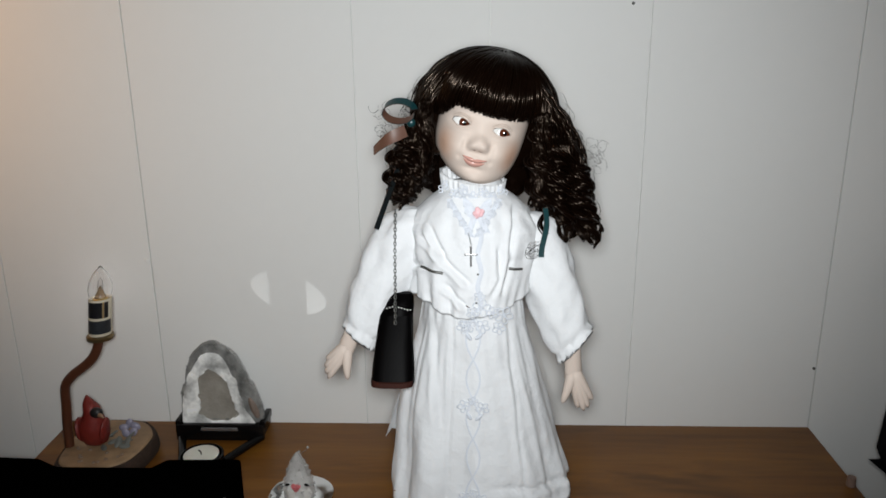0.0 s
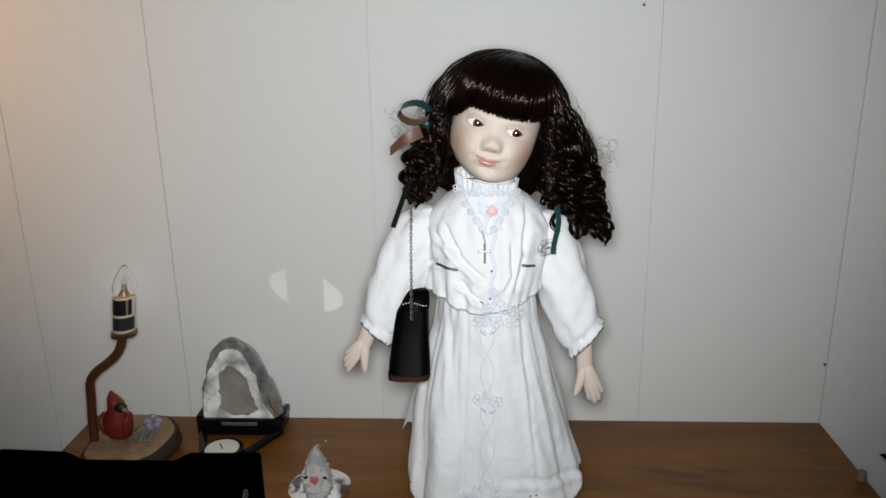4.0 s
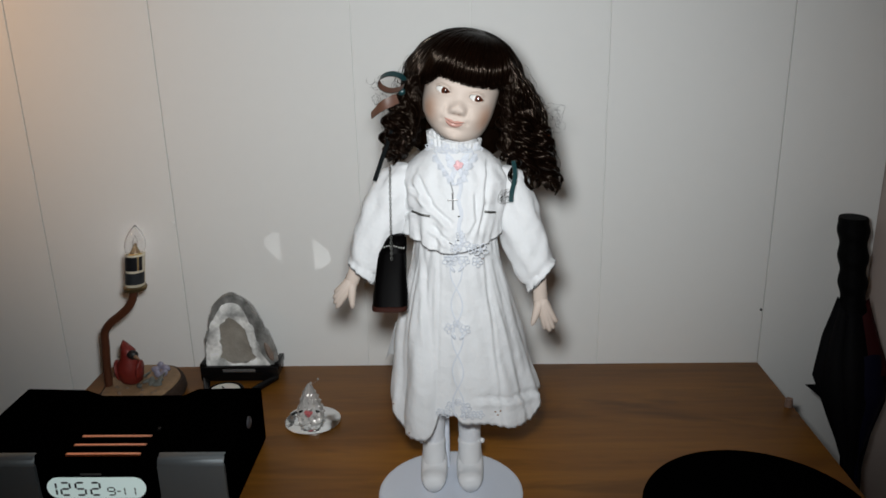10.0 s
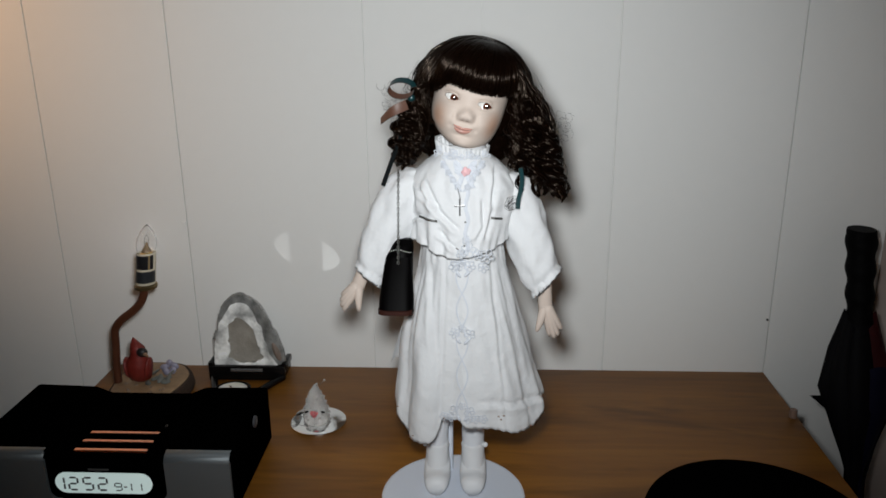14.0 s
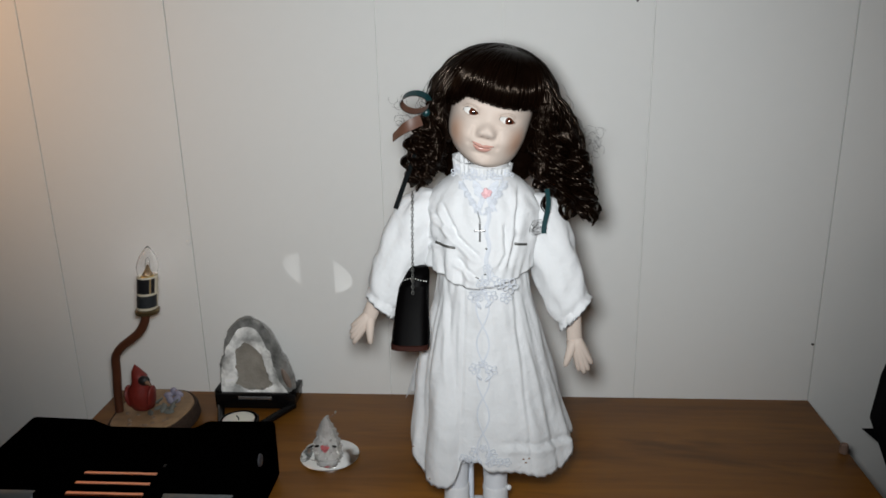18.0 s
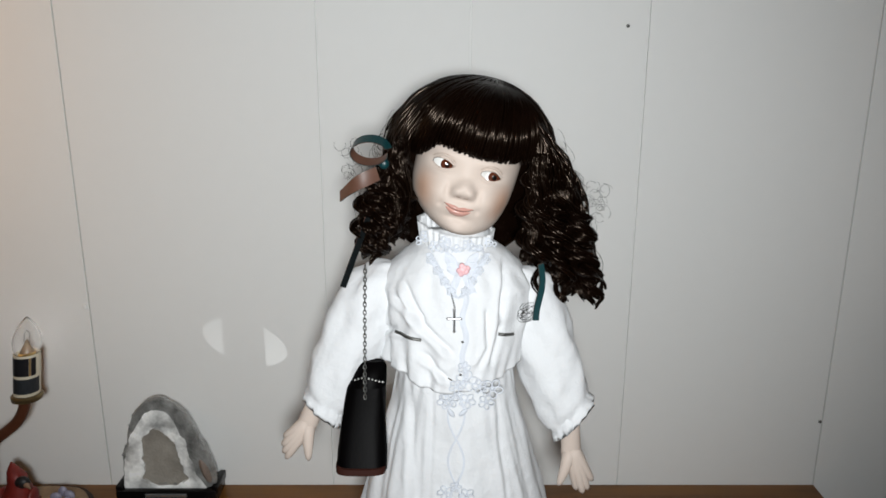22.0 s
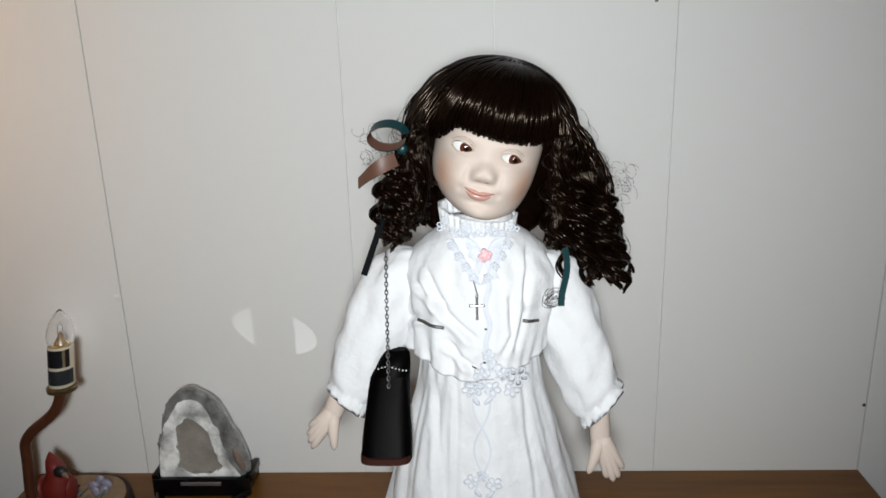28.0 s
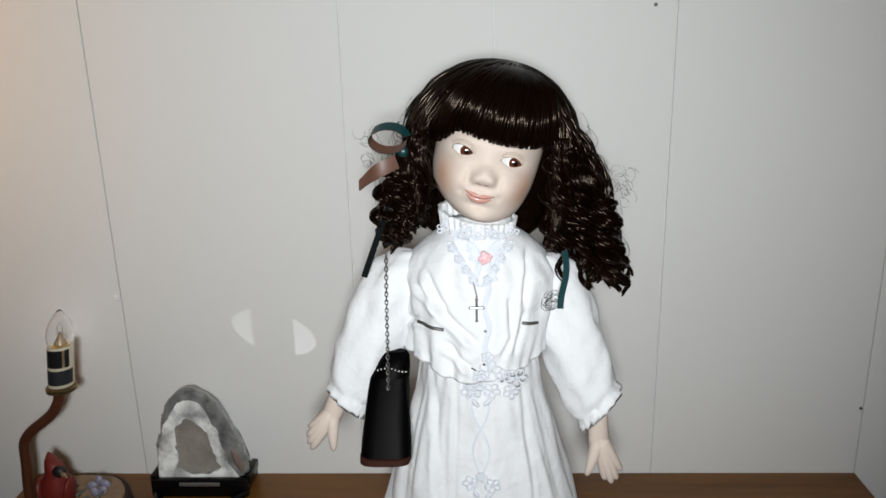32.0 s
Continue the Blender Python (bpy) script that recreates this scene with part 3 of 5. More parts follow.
sleeve([(0.026, 0.560, 1.050), (0.016, 0.560, 1.0475), (0.004, 0.559, 1.038), (-0.005, 0.557, 1.022), (-0.014, 0.554, 1.002), (-0.022, 0.551, 0.984), (-0.028, 0.549, 0.970), (-0.031, 0.547, 0.9605)], [0.006, 0.0135, 0.0185, 0.0205, 0.0205, 0.0195, 0.0165, 0.0148], 1.0, 0.002)
sleeve([(0.074, 0.560, 1.047), (0.084, 0.560, 1.044), (0.094, 0.559, 1.033), (0.102, 0.557, 1.014), (0.107, 0.554, 0.995), (0.113, 0.550, 0.978), (0.119, 0.547, 0.963), (0.123, 0.546, 0.956)], [0.006, 0.0135, 0.0180, 0.0195, 0.0200, 0.0185, 0.0165, 0.0172], 4.0, -0.006)

# collar, bib, rose
def collar(t, f):
    wave = (0.0004 * math.sin(34 * t) + 0.0004 * math.sin(13 * t + 1.0)) * (0.4 + f)
    r = 0.0205 + 0.0016 * f + wave
    return Vector((0.050 + r * math.cos(t), 0.557 + 0.92 * r * math.sin(t), mix(1.0600, 1.0775, f) - 0.0034 * math.cos(t) * f + 0.0022 * math.sin(t) * f))


rows = [[collar(t, f / 8) for t in ring] for f in range(9)] + [[collar(t, 1.0) + Vector((-0.0012 * math.cos(t), -0.0012 * math.sin(t), -0.002)) for t in ring]]
g.grid(rows, CLOTH)


def flower(place, size, mat=LACE, petals=5, flat=0.35, start=0.3):
    """An embroidered blossom of small raised petals that faces the viewer."""
    c = Vector(place)
    for k in range(petals):
        a = start + 2 * math.pi * k / petals
        way, across = Vector((math.cos(a), 0, math.sin(a))), Vector((-math.sin(a), 0, math.cos(a)))
        g.tube([c + size * (0.60 * way + 0.40 * math.cos(q) * way + 0.33 * math.sin(q) * across) for q in [2 * math.pi * j / 10 for j in range(11)]], 0.00042, mat, 5, caps=False)
    g.ball(c, (0.17 * size, 0.0005, 0.17 * size), mat, 6)


for t, f, size in ((-1.86, 0.45, 0.0056), (-1.05, 0.40, 0.0052)):
    flower(collar(t, f) + Vector((0, -0.0016, 0)), size, petals=4, start=t)
for k in range(9):
    t = -math.pi / 2 + mix(-1.25, 1.25, k / 8)
    flower(collar(t, 0.45 + 0.25 * (k % 2)) + Vector((0, -0.0012, 0)), 0.0034, start=k)
for side in (-1, 1):
    for wide, lift, phase in ((0.0040, 0.0014, 0.0), (0.0028, 0.0022, 2.0)):
        g.grid([[bib(0.051 + side * (mix(0.0165, 0.0015, f) + wide * q), mix(1.0655, 1.0425, f) - 0.25 * wide * abs(q), lift + 0.0007 * math.sin(34 * f + 2 * q + phase) * (0.4 + abs(q))) for q in (-0.5, -0.25, 0, 0.25, 0.5)] for f in [i / 40 for i in range(41)]], LACE, False)
    for k in range(4):
        f = (k + 0.5) / 4
        flower(bib(0.051 + side * mix(0.0175, 0.002, f), mix(1.065, 1.0435, f), 0.0032), 0.0025, start=k * 1.3)
g.grid([[bib(0.051 + s * mix(0.014, 0.0015, f), mix(1.066, 1.047, f), 0.0012) for s in (-1, -0.5, 0, 0.5, 1)] for f in [i / 6 for i in range(7)]], CLOTH, False)
for side in (-1, 1):
    for tall, out, drop in ((0.0042, 0.0095, 0.0065), (0.0034, 0.0085, 0.0015)):
        g.grid([[bib(0.0530 + side * mix(0.001, out, f), 1.0575 + drop * f + tall * q * (0.25 + 0.75 * math.sin(math.pi * min(1.0, 0.12 + 0.75 * f))), 0.0034 + 0.0010 * math.sin(5 * q + 4 * f)) for q in (-1, -0.5, 0, 0.5, 1)] for f in [i / 10 for i in range(11)]], LACE, False)
    g.grid([[bib(0.0530 + side * (mix(0.0015, 0.0065, f) + 0.0022 * q), mix(1.0565, 1.0455, f) - 0.001 * abs(q), 0.0030 + 0.0006 * math.sin(9 * f + 3 * q)) for q in (-1, -0.5, 0, 0.5, 1)] for f in [i / 12 for i in range(13)]], LACE, False)
rose = bib(0.0535, 1.0580, 0.0052)
for k in range(9):
    a, d = 2.4 * k, 0.0009 * math.sqrt(k)
    g.ball(rose + Vector((d * math.cos(a), -0.0004 + 0.00025 * k * 0.5, d * math.sin(a))), (0.0021, 0.0012, 0.0017), ROSE, 8, Matrix.Rotation(a, 3, "Y"))
# front band of the blouse with its stitching and buttons
g.grid([[bib(0.0545 + 0.0011 * math.sin(16 * f) + 0.0016 * q, mix(1.047, 0.992, f), 0.0010 + 0.0004 * (1 - q * q)) for q in (-1, -0.5, 0, 0.5, 1)] for f in [i / 48 for i in range(49)]], LACE, False)
for x, z in ((0.0535, 1.0180), (0.0525, 0.9985)):
    g.ball(bib(x, z, 0.0016), (0.0009, 0.0006, 0.0007), DARKSTEEL, 8)
# waist flowers with hanging ends
for x, z, size in ((0.0500, 0.9915, 0.0042), (0.0560, 0.9945, 0.0064), (0.0710, 0.9890, 0.0062), (0.0545, 1.003, 0.0036), (0.0635, 0.9915, 0.0044)):
    flower(bib(x, max(z, 0.9880), 0.0014), size, start=x * 900)
for x, z, size in ((0.047, 0.980, 0.0054), (0.068, 0.9765, 0.0048)):
    flower(front(x, z, 0.0030), size, start=x * 700)
# a dark thread at the waist
g.tube([bib(mix(0.0455, 0.0500, f), mix(0.9965, 0.9935, f), 0.0012) for f in (0, 0.3, 0.6, 1)], 0.0004, LASH, 5)
# vines down the skirt
for phase in (0, math.pi):
    g.grid([[front(0.0505 + 0.0048 * math.sin(phase + f * 15.0) + 0.0007 * q, mix(0.984, 0.842, f), 0.0008 + 0.0003 * (1 - q * q)) for q in (-1, 0, 1)] for f in [i / 110 for i in range(111)]], LACE, False)
for z in (0.977, 0.9175, 0.846):
    for dx in (-0.0065, 0.0065):
        flower(front(0.0505 + dx, z + 0.001, 0.0012), 0.0049, start=z * 700 + dx * 300)
    flower(front(0.0505, z + 0.006, 0.0012), 0.0034, start=z * 500)
    for dx, dz in ((-0.003, -0.006), (0.004, -0.006)):
        g.ball(front(0.0505 + dx, z + dz, 0.001), (0.0015, 0.0007, 0.0034), LACE, 8, Matrix.Rotation(dx * 200, 3, "Y"))
for x in (0.034, 0.0405, 0.056, 0.0625, 0.069):
    flower(front(x, 0.8395, 0.0012), 0.0040, start=x * 800)
# eyelets cut through the hem
for x, z in ((0.0830, 0.8395), (0.0872, 0.8400), (0.0850, 0.8365), (-0.0040, 0.8375), (0.0100, 0.8170)):
    g.ball(front(x, z, 0.0002), (0.0011, 0.0004, 0.0008), BROW, 8)
# face
rows = []
for i in range(91):
    f = i / 90
    v = mix(FACE_V[0], FACE_V[-1], f)
    c, h = curve(v, FACE_V, FACE_C), curve(v, FACE_V, FACE_H)
    front_row = [face(c - h * math.cos(math.pi * j / 80), v) for j in range(81)]
    back_row = [head_point(c + h * math.cos(math.pi * j / 24), -0.030 * math.sin(math.pi * j / 24) * math.sqrt(max(0.0, 1 - ((v - 0.002) / 0.0385) ** 2)), v) for j in range(1, 24)]
    rows.append(front_row + back_row)
g.grid(rows, SKIN, True, True, True)
g.tube([(0.052, 0.558, 1.060), (0.052, 0.560, 1.0735)], 0.0182, CLOTH, 28)


def almond(cu, cv, half, high, lift, bulge, mat, smile=0.0, bow=0.0):
    """A lip: a pointed oval laid on the face and swelling from it; bow dips the middle of its upper edge."""
    rows = []
    for i in range(21):
        f = -1 + i / 10
        top = high * max(0.0, 1 - abs(f) ** 2.2)
        row = []
        for j in range(9):
            h = -1 + j / 4
            v = cv + smile * f * f + top * h - (bow * math.exp(-(f / 0.16) ** 2) if h > 0.4 else 0.0)
            row.append(face(cu + half * f, v, lift + bulge * max(0.0, (1 - f * f)) * (1 - h * h)))
        rows.append(row)
    g.grid(rows, mat, False)


def lids(f):
    """How far the upper lid rises and the lower one sinks across an eye, f from -1 to 1."""
    return 0.0032 * max(0.0, 1 - abs(f + 0.12) ** 2.3 / 1.3) * (1 if abs(f) < 1 else 0), 0.0022 * max(0.0, 1 - abs(f) ** 2.0)


def disc(cu, u0, v0, r, lift, mat):
    """A round iris or pupil, hidden above and below by the lids."""
    rows = []
    for q in (1, 0.75, 0.5, 0.25, 0.03):
        row = []
        for j in range(32):
            u, v = u0 + r * q * math.cos(2 * math.pi * j / 32), v0 + r * q * math.sin(2 * math.pi * j / 32)
            up, down = lids(max(-1.0, min(1.0, (u - cu) / 0.0058)))
            row.append(eyeball(cu, min(u, cu + 0.0056), max(-down, min(up, v)), lift))
        rows.append(row)
    g.grid(rows, mat, True, False, True)


ACROSS = [-1 + i / 12 for i in range(25)]
for cu in (-0.0135, 0.0135):
    g.grid([[eyeball(cu, cu + 0.0058 * f, mix(-lids(f)[1], lids(f)[0], j / 8)) for j in range(9)] for f in ACROSS], EYEWHITE, False)
    disc(cu, cu + 0.0020, 0.0001, 0.0034, 0.0002, IRIS)
    disc(cu, cu + 0.0021, 0.0001, 0.0014, 0.0004, PUPIL)
    # lids of porcelain round the ball, the dark lash line, and the painted crease and brow
    g.tube([eyeball(cu, cu + 0.0060 * f, lids(f)[0] + 0.00035, 0.0002) for f in ACROSS], [0.0002 + 0.0005 * math.cos(0.5 * math.pi * f) for f in ACROSS], SKIN, 8)
    g.tube([eyeball(cu, cu + 0.0060 * f, -lids(f)[1] - 0.0003, 0.0) for f in ACROSS], [0.0001 + 0.0004 * math.cos(0.5 * math.pi * f) for f in ACROSS], SKIN, 8)
    g.tube([eyeball(cu, cu + 0.0059 * f, lids(f)[0] - 0.00005, 0.0005) for f in ACROSS], [0.0001 + 0.00024 * math.cos(0.5 * math.pi * f) for f in ACROSS], LASH, 6)
    g.tube([eyeball(cu, cu + 0.0057 * f, -lids(f)[1], 0.0003) for f in ACROSS], 0.00010, BROW, 6)
    for k in range(5):
        f = 0.55 + 0.11 * k
        g.tube([eyeball(cu, cu + 0.0059 * f, lids(f)[0], 0.0006), face(cu + 0.0059 * f + 0.0012, lids(f)[0] + 0.0010, 0.0003)], [0.00013, 0.00003], LASH, 4)
    g.tube([face(cu + 0.0066 * f, 0.0022 + 0.0038 * max(0.0, 1 - abs(f) ** 2.2), 0.0001) for f in ACROSS], 0.00016, BROW, 6, 0.6)
    g.tube([face(cu * 1.06 + 0.0080 * f, 0.0074 + 0.0024 * (1 - f * f), 0.0001) for f in ACROSS], [0.0001 + 0.00016 * math.cos(0.5 * math.pi * f) for f in ACROSS], BROW, 6, 0.5)
    side = 1 if cu > 0 else -1
    # short brown strokes stand for the shade in the nostrils
    g.tube([face(0.0011 + side * (0.0022 + 0.0011 * f), -0.0147 + 0.0003 * f * f, -0.0001) for f in ACROSS[::4]], 0.00036, RUST, 6, 0.6)
almond(0.0008, -0.0211, 0.0084, 0.0013, 0.0002, 0.0006, LIPS, 0.0016, 0.0007)
almond(0.0008, -0.0241, 0.0074, 0.0021, 0.0002, 0.0014, LIPS, 0.0026)
g.tube([face(0.0008 + 0.0084 * f, -0.0222 + 0.0024 * f * f, 0.0006) for f in ACROSS], 0.00016, RUST, 6)
blush(SKIN, [tuple(face(0.0245, -0.0150)), tuple(face(-0.0215, -0.0170))], 0.0160, (0.56, 0.30, 0.18), 0.62)


# palms and fingers
def doll_palm(arm, wrist, tips, thumb, web):
    """A moulded palm: fingers and thumb that part from the wrist and taper to their tips."""
    arm, wrist, web = Vector(arm), Vector(wrist), Vector(web)
    g.tube([arm, arm.lerp(wrist, 0.6), wrist, wrist.lerp(web, 0.5)], [0.0068, 0.0060, 0.0062, 0.0056], SKIN, 18, 0.8, (0, 1, 0))
    for n, tip in enumerate(tips):
        tip = Vector(tip)
        pts = [wrist.lerp(tip, f) + Vector((0, -0.0016 * math.sin(math.pi * f) + 0.0005 * abs(n - 1.5) * f, 0)) for f in (0, 0.2, 0.4, 0.6, 0.78, 0.92, 1.0)]
        g.tube(pts, [0.0050, 0.0048, 0.0042, 0.0034, 0.0028, 0.0022, 0.0010], SKIN, 12)
    tip = Vector(thumb)
    g.tube([wrist.lerp(tip, f) + Vector((0, -0.002 * math.sin(math.pi * f), 0)) for f in (0, 0.3, 0.55, 0.8, 0.93, 1.0)], [0.0046, 0.0040, 0.0033, 0.0025, 0.0019, 0.0008], SKIN, 12)


doll_palm((-0.032, 0.548, 0.974), (-0.0400, 0.547, 0.9545), ((-0.0545, 0.544, 0.9300), (-0.0560, 0.544, 0.9345), (-0.0565, 0.545, 0.9390), (-0.0555, 0.546, 0.9440)), (-0.0400, 0.541, 0.9310), (-0.0435, 0.546, 0.9430))
doll_palm((0.120, 0.547, 0.970), (0.1225, 0.546, 0.9370), ((0.1270, 0.544, 0.9080), (0.1310, 0.543, 0.9065), (0.1342, 0.544, 0.9085), (0.1370, 0.545, 0.9140)), (0.1150, 0.541, 0.9135), (0.1210, 0.546, 0.9230))

# legs, stockings and shoes
for x in (0.0265, 0.0600):
    g.tube([(x + 0.001, 0.556, 0.87), (x + 0.001, 0.556, 0.83), (x, 0.557, 0.805), (x, 0.558, 0.79), (x, 0.558, 0.775)], [0.012, 0.0115, 0.0104, 0.0100, 0.0100], SOCK, 18)
    rows = []
    for i in range(15):
        f = i / 14
        y = mix(0.570, 0.527, f)
        w = 0.0102 + 0.0022 * math.sin(math.pi * f) - 0.0030 * max(0, f - 0.9) / 0.1
        h = mix(0.034, 0.0165, smooth((f - 0.15) / 0.5)) * (1 if f < 0.88 else 1 - 3.2 * (f - 0.88)) * (0.75 if i == 0 else 1)
        rows.append([Vector((x + w * math.cos(a), y, 0.7545 + h * (0.5 + 0.5 * math.sin(a)) ** 0.8)) for a in [2 * math.pi * j / 20 for j in range(20)]])
    g.grid(rows, SHOE, True, True, True)
    g.tube([(x, 0.558, 0.796), (x, 0.558, 0.790), (x, 0.557, 0.780), (x, 0.555, 0.770), (x, 0.553, 0.760)], [0.0101, 0.0106, 0.0107, 0.0109, 0.0112], SHOE, 24)
    g.tube([(x + 0.0105 * math.cos(a), 0.559 + 0.011 * math.sin(a), 0.790 + 0.001 * math.sin(a)) for a in [2 * math.pi * j / 24 for j in range(25)]], 0.0007, SHOE, 8)
    s = -1 if x < 0.04 else 1
    g.ball((x + s * 0.0115, 0.553, 0.793), (0.0024, 0.0022, 0.0026), SHOE, 10)

# hair: an under-cap, smooth locks over it, a fringe, and ringlets
rows = []
for i in range(25):
    a = math.pi * (0.004 + 0.70 * i / 24)
    rows.append([head_point(0.0005 + 0.0440 * math.sin(a) * math.cos(b), -0.006 + 0.040 * math.sin(a) * math.sin(b) * (1 if math.sin(b) < 0 else min(1.0, 0.9 if a < 1.15 else 0.25)), 0.002 + 0.0435 * math.cos(a)) for b in [2 * math.pi * j / 48 for j in range(48)]])
g.grid(rows, HAIR, True, True)


def over(b, reach, wide, deep, high, wobble):
    """A lock from the crown over the head in the direction b."""
    pts = []
    for i in range(15):
        a = reach * i / 14
        k = 1 + wobble * math.sin(3 * a + 5 * b) + 0.012 * math.sin(13 * a + 31 * b)
        pts.append(head_point(0.0005 + 0.004 * (1 - i / 14) + k * wide * math.sin(a) * math.cos(b), -0.006 + k * deep * math.sin(a) * math.sin(b), 0.002 + high * math.cos(a)))
    return pts


for k in range(620):
    b = 2 * math.pi * rnd.random()
    facing = math.sin(b) > 0.62
    reach = rnd.uniform(1.0, 1.12) if facing else rnd.uniform(1.5, 2.1)
    d = rnd.uniform(-0.0022, 0.0018)
    wide = 0.0478 + 0.0020 * smooth((math.cos(b) - 0.2) / 0.6)
    pts = over(b, reach, wide + d, 0.0425 + d, 0.0460 + d, rnd.uniform(-0.03, 0.03))
    g.tube(pts, [0.0004 + 0.0009 * math.sin(math.pi * min(1, (i + 1) / 13)) for i in range(15)], HAIR, 6)
# fringe: rows of fine locks from the crown, cut along a line above the eyes
for k in range(330):
    u = mix(-0.0325, 0.0345, (k + rnd.random()) / 330)
    end = 0.0125 - 0.0025 * math.cos((u - 0.004) * 60) - 0.011 * smooth((-0.0165 - u) / 0.013) + rnd.uniform(-0.0022, 0.0014)
    layer, wave = rnd.uniform(-0.0015, 0.0022), rnd.uniform(-0.0007, 0.0007)
    pts = []
    for i in range(14):
        f = i / 13
        a = mix(0.15, 1.5, f)
        v = mix(0.0480, end, 1 - math.cos(f * math.pi / 2) if f < 1 else 1)
        r = math.sqrt(max(0.0, 1 - ((v - 0.002) / 0.0475) ** 2))
        uu = mix(0.008, u, math.sin(f * math.pi / 2) ** 0.8)
        side = 1 - ((uu - 0.001) / 0.0485) ** 2
        pts.append(head_point(uu, -0.006 + (0.0455 + layer) * min(1.0, r + 0.02) * math.sqrt(max(0.05, side)) + 0.0015 * math.sin(math.pi * min(1.0, f / 0.8)) - 0.0055 * smooth((f - 0.72) / 0.28) + wave * math.sin(9 * f + 40 * u), v))
    g.tube(pts, [0.0004 + 0.0007 * math.sin(math.pi * (i + 1) / 15) for i in range(14)], HAIR, 6)


def ringlet(x, y, top, bottom, coil, turns, r, phase, drift=0.0):
    """A spiral curl of several fine strands side by side."""
    n = int(10 * turns) + 6
    for strand in range(13):
        dx, dy, dp, dz = rnd.uniform(-0.9, 0.9) * r, rnd.uniform(-0.9, 0.9) * r, rnd.uniform(-0.14, 0.14), rnd.uniform(-0.0015, 0.0015)
        pts = []
        for i in range(n):
            f = i / (n - 1)
            c = coil * smooth(f * 3) * (1 - 0.45 * f * f)
            a = phase + dp + 2 * math.pi * turns * f
            k = 1 - 0.6 * f ** 3
            pts.append((x + k * dx + drift * f + c * math.cos(a), y + k * dy + c * math.sin(a), mix(top, bottom + dz, f)))
        g.tube(pts, [r * (0.12 + 0.22 * math.sin(math.pi * (i + 0.6) / n)) for i in range(n)], HAIR, 4)


def inner_right(z):
    return float(np.interp(z, (1.03, 1.04, 1.062, 1.085, 1.10), (0.106, 0.094, 0.081, 0.081, 0.088)))


# hair behind the neck
g.ball((0.054, 0.594, 1.078), (0.044, 0.012, 0.034), HAIR, 20)
g.ball((0.106, 0.580, 1.080), (0.019, 0.018, 0.040), HAIR, 16, Matrix.Rotation(-0.22, 3, "Y"))
g.ball((0.012, 0.577, 1.090), (0.013, 0.018, 0.028), HAIR, 16, Matrix.Rotation(0.2, 3, "Y"))
for k in range(110):
    f = rnd.random()
    top = mix(1.118, 1.104, f) + rnd.uniform(-0.03, 0.004)
    bottom = rnd.uniform(1.027, 1.062)
    x = mix(0.0935, 0.1165, f)
    low = mix(inner_right(bottom) + 0.006, 0.136, f)
    ringlet(x, rnd.uniform(0.545, 0.600), top, bottom, rnd.uniform(0.0042, 0.0075), rnd.uniform(2.2, 3.8), rnd.uniform(0.0020, 0.0032), rnd.uniform(0, 6.3), low - x)
for k in range(80):
    f = rnd.random()
    top = mix(1.112, 1.128, f) + rnd.uniform(-0.03, 0.006)
    bottom = rnd.uniform(1.055, 1.074) if f < 0.6 else rnd.uniform(1.064, 1.08)
    x = mix(0.005, 0.0215, f)
    low = mix(-0.0080, 0.0190, f)
    ringlet(x, rnd.uniform(0.545, 0.595), top, bottom, rnd.uniform(0.0040, 0.0068), rnd.uniform(1.8, 3.2), rnd.uniform(0.0020, 0.0032), rnd.uniform(0, 6.3), low - x)
for k in range(46):
    f = rnd.random()
    ringlet(mix(0.0165, 0.0225, f), rnd.uniform(0.537, 0.552), rnd.uniform(1.118, 1.131), rnd.uniform(1.078, 1.098), 0.0028, rnd.uniform(0.8, 1.8), 0.0013, rnd.uniform(0, 6.3), -0.001)
    ringlet(mix(0.0930, 0.0995, f), rnd.uniform(0.540, 0.556), rnd.uniform(1.108, 1.122), rnd.uniform(1.060, 1.090), 0.0030, rnd.uniform(0.8, 2.0), 0.0013, rnd.uniform(0, 6.3), 0.0)
# wavy locks that carry the crown's outline on into the curls
SIDES = ((((0.086, 1.143), (0.0985, 1.135), (0.1075, 1.121), (0.1190, 1.106), (0.1265, 1.086), (0.1290, 1.068)), 1), (((0.031, 1.143), (0.0205, 1.135), (0.0130, 1.122), (0.0055, 1.108), (0.0020, 1.090), (-0.0020, 1.074)), -1))
for line, out in SIDES:
    for k in range(120):
        back, amp, phase, turns = rnd.uniform(0.0, 0.013), rnd.uniform(0.0008, 0.0022), rnd.uniform(0, 6.3), rnd.uniform(2.2, 4.0)
        y, reach = rnd.uniform(0.548, 0.596), rnd.uniform(0.62, 1.0)
        pts = []
        for i in range(20):
            f = reach * i / 19
            x = curve(f, (0, 0.2, 0.4, 0.6, 0.8, 1.0), [p[0] for p in line])
            z = curve(f, (0, 0.2, 0.4, 0.6, 0.8, 1.0), [p[1] for p in line])
            wave = amp * smooth((f - 0.15) / 0.4) * 1.3
            pts.append((x - out * back * (0.35 + 0.65 * f) + wave * math.sin(phase + 2 * math.pi * turns * f), y + wave * math.cos(phase + 2 * math.pi * turns * f), z + 0.002 * math.sin(3 * phase)))
        g.tube(pts, [0.0003 + 0.0007 * math.sin(math.pi * (i + 0.7) / 21) for i in range(20)], HAIR, 5)
